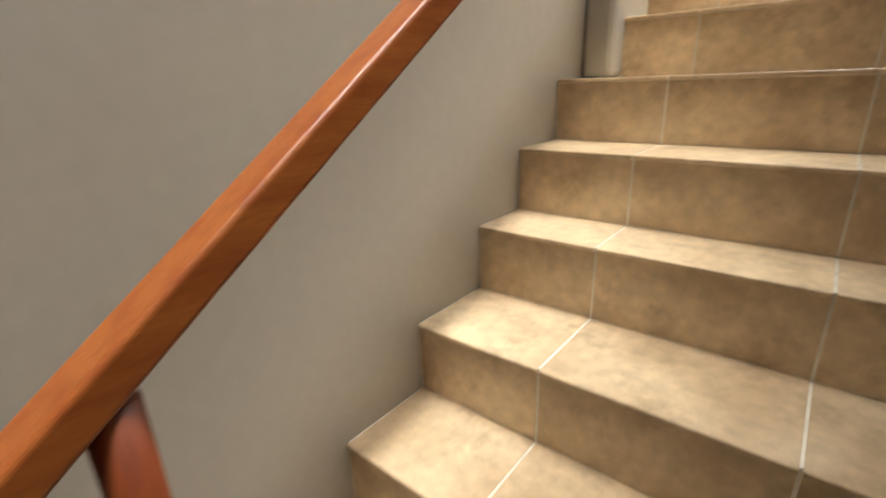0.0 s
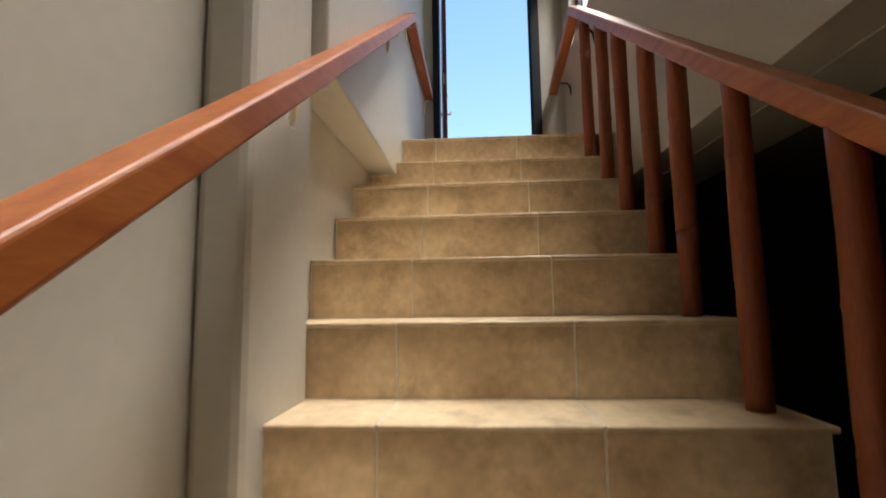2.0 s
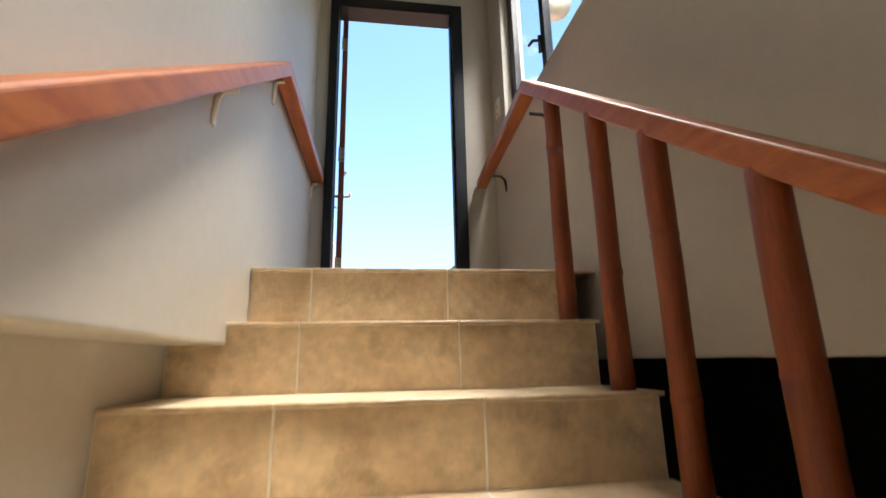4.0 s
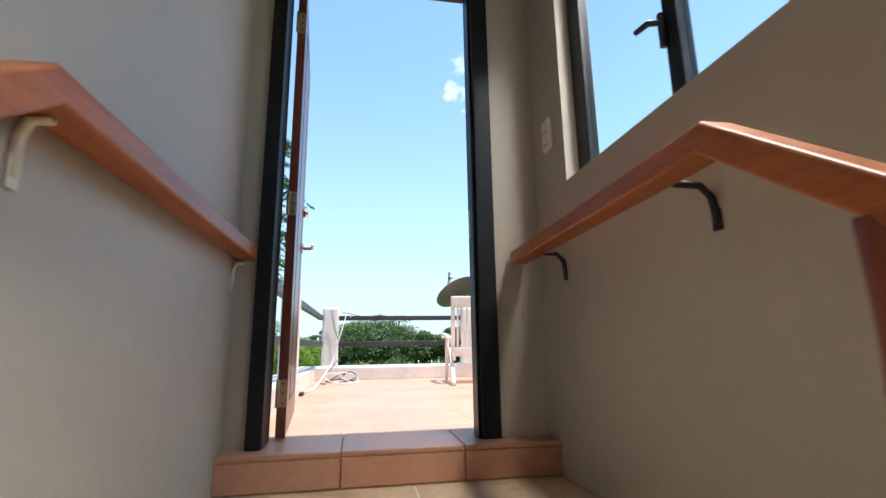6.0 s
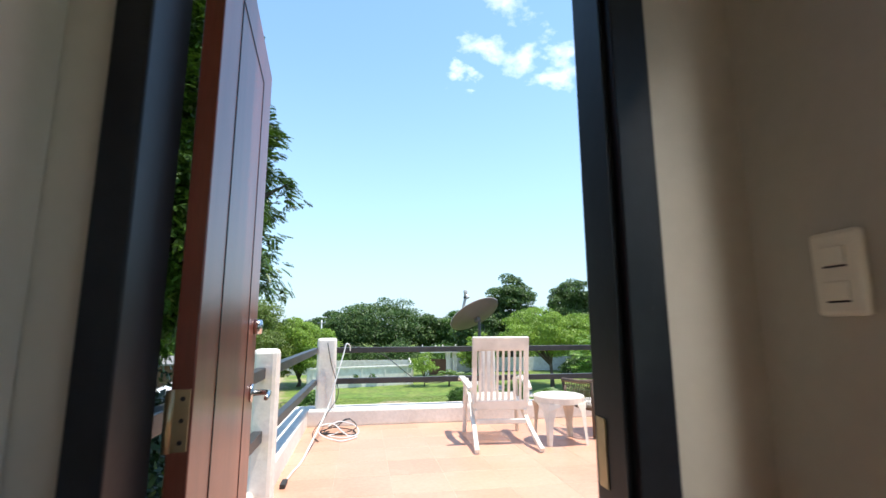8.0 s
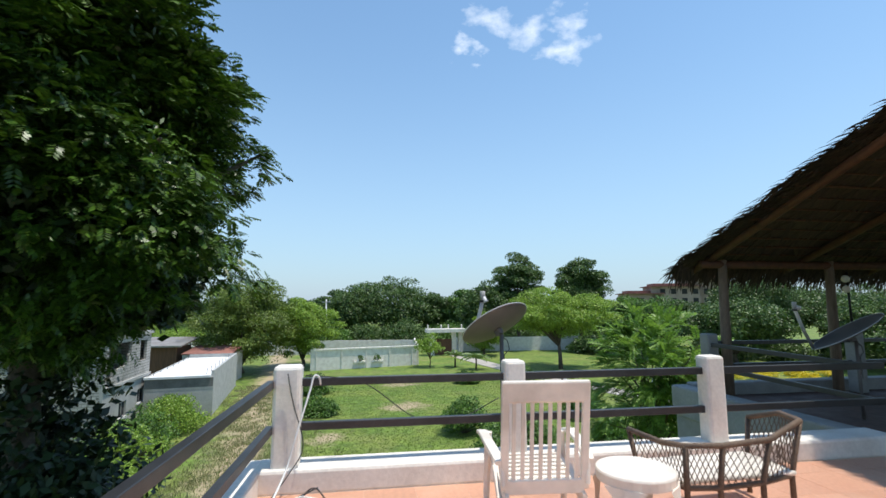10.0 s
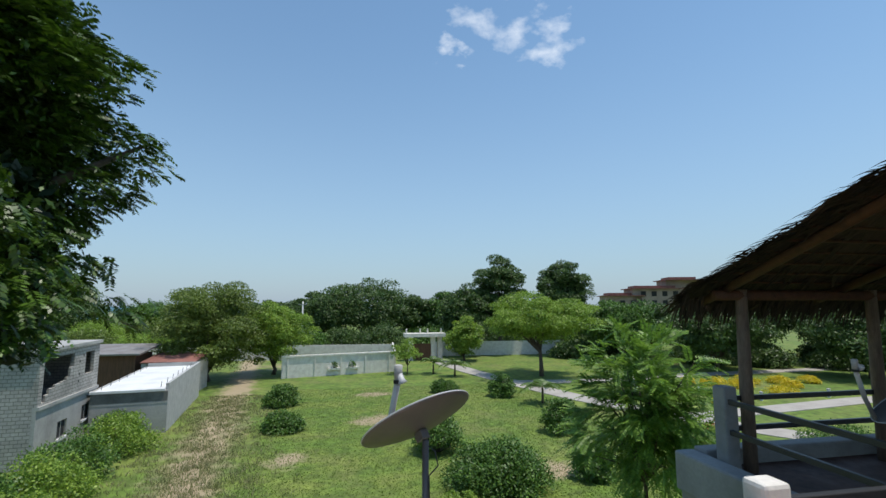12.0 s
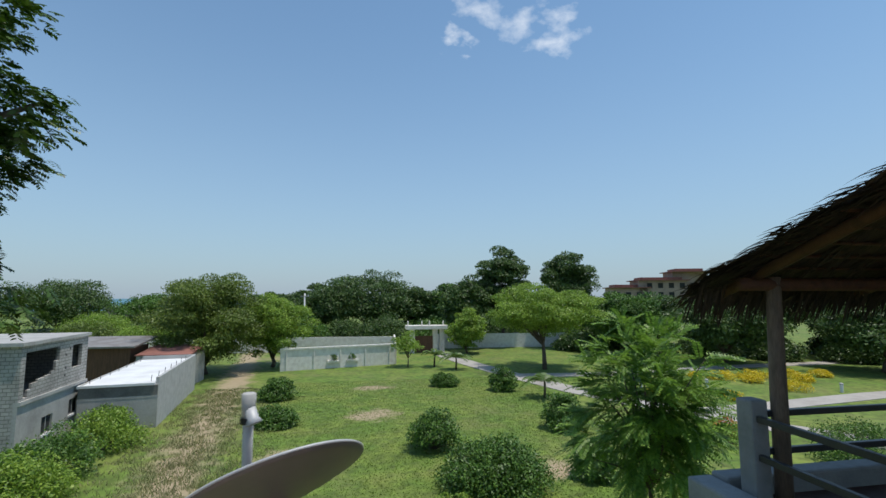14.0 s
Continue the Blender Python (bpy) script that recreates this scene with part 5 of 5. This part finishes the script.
def dish(name, x, y, z0, zc, diameter, aim, lnb, label, mat=None):
    """A satellite dish on a pole, seen from behind; aim is the way that its bowl opens."""
    ob = tagged(empty(name), label, "satellite dish")
    aim = Vector(aim).normalized()
    c = Vector((x, y, zc))
    q = aim.to_track_quat("Z", "Y").to_matrix().to_4x4()
    bm = bmesh.new()
    n, R, depth = 48, diameter / 2, diameter * 0.09
    rings = []
    prof = [(0.02, 0), (0.25, 0.06), (0.5, 0.25), (0.75, 0.56), (0.93, 0.86), (1.0, 1.0), (1.015, 1.0), (1.015, 0.9), (0.93, 0.8), (0.75, 0.5), (0.5, 0.19), (0.25, 0.0), (0.02, -0.06)]
    for r, d in prof:
        rings.append([bm.verts.new(Vector((R * 0.92 * r * math.cos(a), R * r * math.sin(a), depth * d))) for a in (2 * math.pi * k / n for k in range(n))])
    for a, b in zip(rings, rings[1:]):
        for k in range(n):
            bm.faces.new((a[k], a[(k + 1) % n], b[(k + 1) % n], b[k]))
    bm.faces.new(rings[0])
    bm.faces.new(list(reversed(rings[-1])))
    bmesh.ops.recalc_face_normals(bm, faces=bm.faces)
    bmesh.ops.transform(bm, matrix=Matrix.Translation(c) @ q, verts=bm.verts)
    part("reflector", bm, M_DISH, ob, smooth=True)
    rim = tube(bmesh.new(), [(Matrix.Translation(c) @ q) @ Vector((R * 0.93 * math.cos(a), R * 1.012 * math.sin(a), depth)) for a in (2 * math.pi * k / 40 for k in range(41))], 0.006, 6, False)
    part("rim", rim, M_DISHRIM, ob, smooth=True)
    hub = c - aim * 0.05
    pole_top = Vector((x - aim.x * 0.1, y - aim.y * 0.1, hub.z - 0.03))
    bm = bmesh.new()
    box(bm, (-0.032, -0.04, -0.02), (0.032, 0.04, 0.045), 0.008)
    bmesh.ops.transform(bm, matrix=Matrix.Translation(hub) @ q, verts=bm.verts)
    part("mount", bm, M_DISH, ob)
    part("pole", tube(bmesh.new(), [(pole_top.x, pole_top.y, z0), (pole_top.x, pole_top.y, pole_top.z + 0.02)], 0.022, 12), M_DISH, ob, smooth=True)
    lnb = Vector(lnb)
    down = (Vector((0, 0, -1)) + aim * aim.z).normalized()
    foot = c + down * R * 0.97 + aim * depth
    part("feed_arm", tube(bmesh.new(), [foot, foot.lerp(lnb, 0.4) + Vector((0, 0.03, 0)), lnb - Vector((0, 0, 0.05))], 0.022, 8), M_DISHRIM, ob, smooth=True)
    head = part("feed_horn", tube(bmesh.new(), [lnb - Vector((0, 0, 0.06)), lnb + Vector((0, 0, 0.045)), lnb + Vector((0, 0, 0.05))], [0.026, 0.03, 0.024], 14), M_CONC, ob, "grey feed horn with a pale cap", True)
    to_bowl = (c - lnb).normalized()
    part("cap", tube(bmesh.new(), [lnb + to_bowl * 0.015, lnb + to_bowl * 0.06, lnb + to_bowl * 0.08, lnb + to_bowl * 0.083], [0.024, 0.026, 0.036, 0.03], 16), M_DISHRIM, head, smooth=True)
    part("clamp", tube(bmesh.new(), [lnb - Vector((0, 0, 0.075)), lnb - Vector((0, 0, 0.05))], 0.033, 12), M_IRON, head)
    sag = [pole_top, pole_top + Vector((0.06, -0.02, -0.05)), pole_top + Vector((0.08, -0.02, -0.14)), pole_top + Vector((0.02, -0.02, -0.2)), pole_top + Vector((0.025, -0.02, -0.5))]
    part("cable", tube(bmesh.new(), sag, 0.005, 6), M_BLACKCABLE, ob, smooth=True)
    return ob


dish("satellite_dish", 1.94, 7.35, -0.3, 1.32, 0.8, (-0.3, 0.48, 0.82), (1.80, 7.44, 1.69), "grey satellite dish on a pole behind the railing")
for z in (-0.05, -0.25):
    tagged(part("dish_bracket", boxed((1.93, 6.9, z), (1.97, 7.3, z + 0.04)), M_IRON), "dark iron bracket holding the dish pole", "bracket")
dish("satellite_dish", 7.25, 8.0, 0.0, 1.12, 0.95, (-0.45, 0.3, 0.85), (6.38, 8.0, 1.56), "grey satellite dish on the neighbouring terrace")


# ---- cables on the terrace ----
def cable(pts, r, mat, label, seed=0):
    pts = [Vector(p) for p in pts]
    fine = []
    for i in range(len(pts) - 1):
        p0, p1, p2, p3 = pts[max(i - 1, 0)], pts[i], pts[i + 1], pts[min(i + 2, len(pts) - 1)]
        for k in range(7):
            t = k / 7
            fine.append(0.5 * ((2 * p1) + (p2 - p0) * t + (2 * p0 - 5 * p1 + 4 * p2 - p3) * t * t + (3 * p1 - p0 - 3 * p2 + p3) * t ** 3))
    fine.append(pts[-1])
    tagged(part("cable", tube(bmesh.new(), fine, r, 6), mat, smooth=True), label, "cable", "cables by the corner post")


cable([(0.13, 6.62, 0.9), (0.12, 6.58, 0.97), (0.08, 6.56, 0.98), (0.05, 6.53, 0.86), (-0.03, 6.42, 0.55), (-0.1, 6.3, 0.27), (-0.18, 5.7, 0.1), (-0.23, 5.15, 0.012), (-0.27, 4.75, 0.012), (-0.29, 4.52, 0.012)], 0.008, M_WHITECABLE, "white cable hooked over the railing and trailing on the tiles")
rng = random.Random(4)
for k in range(4):
    cx, cy = rng.uniform(-0.05, 0.25), rng.uniform(5.9, 6.4)
    cable([(cx + rng.uniform(0.08, 0.25) * math.cos(a), cy + rng.uniform(0.08, 0.22) * math.sin(a), 0.012 + 0.12 * max(0, math.sin(a * 0.7 + k)) ** 2) for a in [0.9 * j + k for j in range(9)]], 0.0065, M_WHITECABLE if k % 2 == 0 else M_BLACKCABLE, "loops of white cable lying on the tiles" if k % 2 == 0 else "loops of black cable lying on the tiles")
cable([(-0.15, 6.63, 1.0), (-0.1, 6.64, 0.75), (0.0, 6.6, 0.4), (-0.1, 6.5, 0.2), (-0.25, 6.2, 0.02), (-0.15, 5.8, 0.012)], 0.005, M_BLACKCABLE, "thin black cable hanging down the corner post")
cable([(0.0, 6.64, 0.98), (0.5, 6.9, 0.86), (1.0, 7.0, 0.5), (1.4, 7.05, 0.45), (1.9, 7.2, 0.62)], 0.005, M_BLACKCABLE, "thin black cable slung from post to dish")
tagged(part("plug", boxed((-0.31, 4.38, 0.0), (-0.27, 4.52, 0.035), 0.006), M_BLACKCABLE), "small black plug at the end of a cable", "plug")

# ---- house outside, lamp ----
globe = tagged(empty("globe_lamp"), "white globe wall lamp under the eaves", "lamp")
bm = bmesh.new()
bmesh.ops.create_uvsphere(bm, u_segments=20, v_segments=12, radius=0.11, matrix=pose(1.4, 1.05, 2.06))
part("globe", bm, M_PLASTIC, globe, smooth=True)
part("stem", tube(bmesh.new(), [(1.4, 1.05, 2.16), (1.4, 1.05, 2.9)], 0.012, 8), M_IRON, globe)

# ---- thatched pavilion on the neighbouring terrace ----
structure("pavilion_floor", boxed((6.12, -2.0, -0.35), (16.0, 10.2, -0.01)), material("pavilion_tile", (0.12, 0.068, 0.052), 0.75, vary=0.25, big=1.2, small=12, bump=0.15, second=(0.07, 0.042, 0.034), gloss=0.25, stain=(1.6, 0.6, (0.2, 0.15, 0.13))), "dull red-brown floor of the covered terrace", "floor")
# curbs, posts and east wall hold the roof's shade in their grey
structure("pavilion_curb_west", boxed((5.9, 6.99, -0.35), (6.2, 10.15, 0.16), 0.03), M_SHADED, "low whitewashed curb of the covered terrace", "curb")
structure("pavilion_curb_north", boxed((6.2, 9.9, -0.35), (16.0, 10.15, 0.2), 0.03), M_SHADED, "low whitewashed curb of the covered terrace", "curb")
structure("stair_tower_base", boxed((LEFT - 0.2, -5.4, GZ), (4.3, 1.44, FLOOR_LOW - 0.1)), M_WHITE, "plastered ground storey under the stair hall", "wall")
structure("building_wall", boxed((-0.6, 1.47, GZ), (16.0, 6.9, -0.352)), M_WHITE, "plastered building under the terrace", "wall")
structure("building_wall_east", boxed((5.95, 6.902, GZ), (16.0, 10.1, -0.352)), M_SHADED, "plastered building under the covered terrace", "wall")
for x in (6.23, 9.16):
    tagged(part("railing_post", boxed((x, 9.55, 0.0), (x + 0.2, 9.76, 1.08), 0.025), M_SHADED), "whitewashed concrete post of the covered terrace", "railing post", "pavilion railing posts")
for z in (0.95, 0.57):
    for p in ([(6.44, 9.66, z), (9.15, 9.66, z)], [(9.37, 9.66, z), (15, 9.66, z)], [(6.3, 9.54, z - 0.02), (6.3, 7.0, z - 0.06)]):
        tagged(part("railing_bar", bar(bmesh.new(), p, 0.055, 0.065, 0.006), M_BLACKRAIL), "black steel railing bar of the covered terrace", "railing bar", "pavilion railing bars")

lamp = tagged(empty("globe_lamp"), "black lamp pole with two small white globes on a railing post", "lamp")
part("pole", tube(bmesh.new(), [(9.26, 9.66, 1.075), (9.26, 9.66, 2.16)], 0.02, 8), M_IRON, lamp, smooth=True)
for z in (1.84, 2.03):
    part("arm", tube(bmesh.new(), [(9.26, 9.66, z), (9.2, 9.62, z)], 0.01, 6), M_IRON, lamp)
    bm = bmesh.new()
    bmesh.ops.create_uvsphere(bm, u_segments=16, v_segments=10, radius=0.065, matrix=pose(9.15, 9.6, z))
    part("globe", bm, M_PLASTIC, lamp, "white glass globe", True)

pav = tagged(empty("thatched_roof"), "shaggy palm-thatched roof on round timber posts", "roof")
EY, EZ, SLP, RY = 10.2, 2.165, 0.39, 4.2
RX0, RX1 = 6.15, 15.5


def roof_z(y):
    return EZ + SLP * ((EY - y) if y > RY else (EY - RY - (RY - y)))


for x in (6.62, 8.8, 12.0):
    part("post", tube(bmesh.new(), [(x, 9.62, 0.0), (x + 0.02, 9.62, 1.2), (x + 0.05, 9.62, roof_z(9.62) - 0.04)], [0.085, 0.08, 0.07], 12), M_POSTW, pav, smooth=True)
for x in (6.9, 10.5, 14):
    part("post", tube(bmesh.new(), [(x + 2.5, 2.0, 0.0), (x + 2.5, 2.0, roof_z(2.0) - 0.1)], 0.08, 12), M_POSTW, pav, smooth=True)
part("eave_beam", tube(bmesh.new(), [(RX0 + 0.1, 9.62, roof_z(9.62) - 0.12), (RX1, 9.62, roof_z(9.62) - 0.12)], 0.07, 10), M_POLE, pav, smooth=True)
part("ridge_beam", tube(bmesh.new(), [(RX0 + 0.1, RY, roof_z(RY) - 0.16), (RX1, RY, roof_z(RY) - 0.16)], 0.07, 10), M_POLE, pav, smooth=True)
for x in (6.42, 8.3, 10.2, 12.1, 14):
    part("rafter", tube(bmesh.new(), [(x, EY - 0.1, roof_z(EY - 0.1) - 0.04), (x, RY, roof_z(RY) - 0.09)], 0.06, 10), M_POLE, pav, smooth=True)
    part("rafter", tube(bmesh.new(), [(x, -2.0, roof_z(-2.0) - 0.04), (x, RY, roof_z(RY) - 0.09)], 0.06, 10), M_POLE, pav, smooth=True)
for i in range(46):
    y = EY - 0.12 - i * 0.27
    rr = 0.016 + 0.004 * math.sin(i * 2.3)
    part("batten", tube(bmesh.new(), [(RX0 + 0.05, y, roof_z(y) + 0.02), (10, y + 0.02, roof_z(y) + 0.02), (RX1, y, roof_z(y) + 0.02)], rr, 6), M_POLE, pav)


def thatch():
    r = np.random.default_rng(9)
    V, F = [], []

    def strip(p, d, length, width, nrm):
        d = d / np.linalg.norm(d)
        s = np.cross(d, nrm)
        s /= np.linalg.norm(s)
        n = len(V)
        bend = np.array((0, 0, -0.12 * length))
        q1, q2 = p + d * length * 0.55, p + d * length + bend
        V.extend([(p - s * width / 2).tolist(), (p + s * width / 2).tolist(), (q1 + s * width * 0.45).tolist(), (q1 - s * width * 0.45).tolist(), (q2 + s * width * 0.08).tolist(), (q2 - s * width * 0.08).tolist()])
        F.extend([(n, n + 1, n + 2, n + 3), (n + 3, n + 2, n + 4, n + 5)])

    for k in range(15000):
        y = r.uniform(-2.2, EY)
        x = r.uniform(RX0, RX1)
        down = np.array((r.normal() * 0.25, 1.0 if y > RY else -1.0, -SLP))
        layer = r.uniform(0.03, 0.13)
        p = np.array((x, y, roof_z(y) + layer))
        strip(p, down + (0, 0, r.normal() * 0.06), r.uniform(0.35, 0.7), r.uniform(0.03, 0.075), np.array((r.normal() * 0.3, SLP, 1.0)))
    for k in range(2600):
        x = r.uniform(RX0 - 0.05, RX1)
        p = np.array((x, EY - r.uniform(0, 0.3), roof_z(EY) + r.uniform(-0.02, 0.14)))
        strip(p, np.array((r.normal() * 0.25, 0.55, -0.9 + r.normal() * 0.3)), r.uniform(0.15, 0.42), r.uniform(0.012, 0.035), np.array((0.1, 1.0, 0.5)))
    for k in range(4200):
        y = r.uniform(-2.2, EY)
        p = np.array((RX0 + r.uniform(-0.02, 0.25), y, roof_z(y) + r.uniform(-0.02, 0.13)))
        strip(p, np.array((-0.9 + r.normal() * 0.25, 0.45 if y > RY else -0.45, -0.3 + r.normal() * 0.14)), r.uniform(0.1, 0.28), r.uniform(0.012, 0.04), np.array((0.1, 0.3, 1.0)))
    return V, F


tv, tf = thatch()
th = raw("thatch", tv, tf, M_THATCH, pav, "dry brown palm thatch")
th["kind"] = "stuff"
bm = bmesh.new()
for y0, y1 in ((EY, RY), (-2.2, RY)):
    v = [bm.verts.new(p) for p in ((RX0 + 0.08, y0, roof_z(y0) + 0.05), (RX1, y0, roof_z(y0) + 0.05), (RX1, y1, roof_z(y1) + 0.05), (RX0 + 0.08, y1, roof_z(y1) + 0.05), (RX0 + 0.08, y0, roof_z(y0) + 0.12), (RX1, y0, roof_z(y0) + 0.12), (RX1, y1, roof_z(y1) + 0.12), (RX0 + 0.08, y1, roof_z(y1) + 0.12))]
    for f in ((0, 1, 2, 3), (7, 6, 5, 4), (0, 4, 5, 1), (1, 5, 6, 2), (2, 6, 7, 3), (3, 7, 4, 0)):
        bm.faces.new([v[i] for i in f])
bmesh.ops.recalc_face_normals(bm, faces=bm.faces)
part("thatch_mat", bm, material("thatch_mat", (0.06, 0.04, 0.024), 0.95, vary=0.4, big=3, small=18, bump=1.0, second=(0.05, 0.035, 0.022), stretch=(3, 0.6, 1)), pav)

# ---- stair tiles ----
def tile(name, lo, hi, mat, parent, bevel=0.0018):
    part(name, box(bmesh.new(), lo, hi, bevel, segments=1), mat, parent)


for i, y in enumerate(NOSE):
    z = -i * RISE
    xl = left_edge(i) + 0.001
    back = 1.164 if i == 0 else NOSE[i - 1] + 0.011
    rows = ((y, back),) if i else ((y, 0.42), (0.423, 0.79), (0.793, back))
    for y0, y1 in rows:
        for a, c in zip(JOINTS, JOINTS[1:]):
            a = max(a, xl)
            tile("tread_tile", (a + 0.0022, y0 - 0.006, z - 0.011), (c - 0.0022 if c != RIGHT else (RIGHT_WALL - 0.002 if i == 0 else RIGHT + 0.012), y1 - 0.0022, z), M_TILE, stair)
    for a, c in zip(JOINTS, JOINTS[1:]):
        a = max(a, xl)
        tile("riser_tile", (a + 0.0022, y + 0.001, z - RISE + 0.001), (c - 0.0022, y + 0.0115, z - 0.0125), M_TILE, stair)

# ---- terrace tiles ----
terrace = tagged(empty("terrace_floor"), "terracotta tile floor of the terrace, coloured pale for glare", "floor", kind="structure")
tile_mesh = {}
nx, ny, ts = 14, 12, 0.44
for i in range(nx):
    for j in range(ny):
        x0, y0 = -0.36 + i * ts, 1.49 + j * ts
        x1, y1 = min(x0 + ts, 6.1), min(y0 + ts, 6.61)
        if x1 - x0 < 0.02 or y1 - y0 < 0.02:
            continue
        key = (round(x1 - x0, 3), round(y1 - y0, 3))
        if key not in tile_mesh:
            b = box(bmesh.new(), (0.002, 0.002, -0.012), (key[0] - 0.002, key[1] - 0.002, 0.0), 0.001, segments=1)
            me = bpy.data.meshes.new("tile")
            b.to_mesh(me)
            b.free()
            me.materials.append(M_TERRA)
            tile_mesh[key] = me
        t = new("tile", tile_mesh[key])
        t.parent = terrace
        t.location = (x0, y0, 0.0)
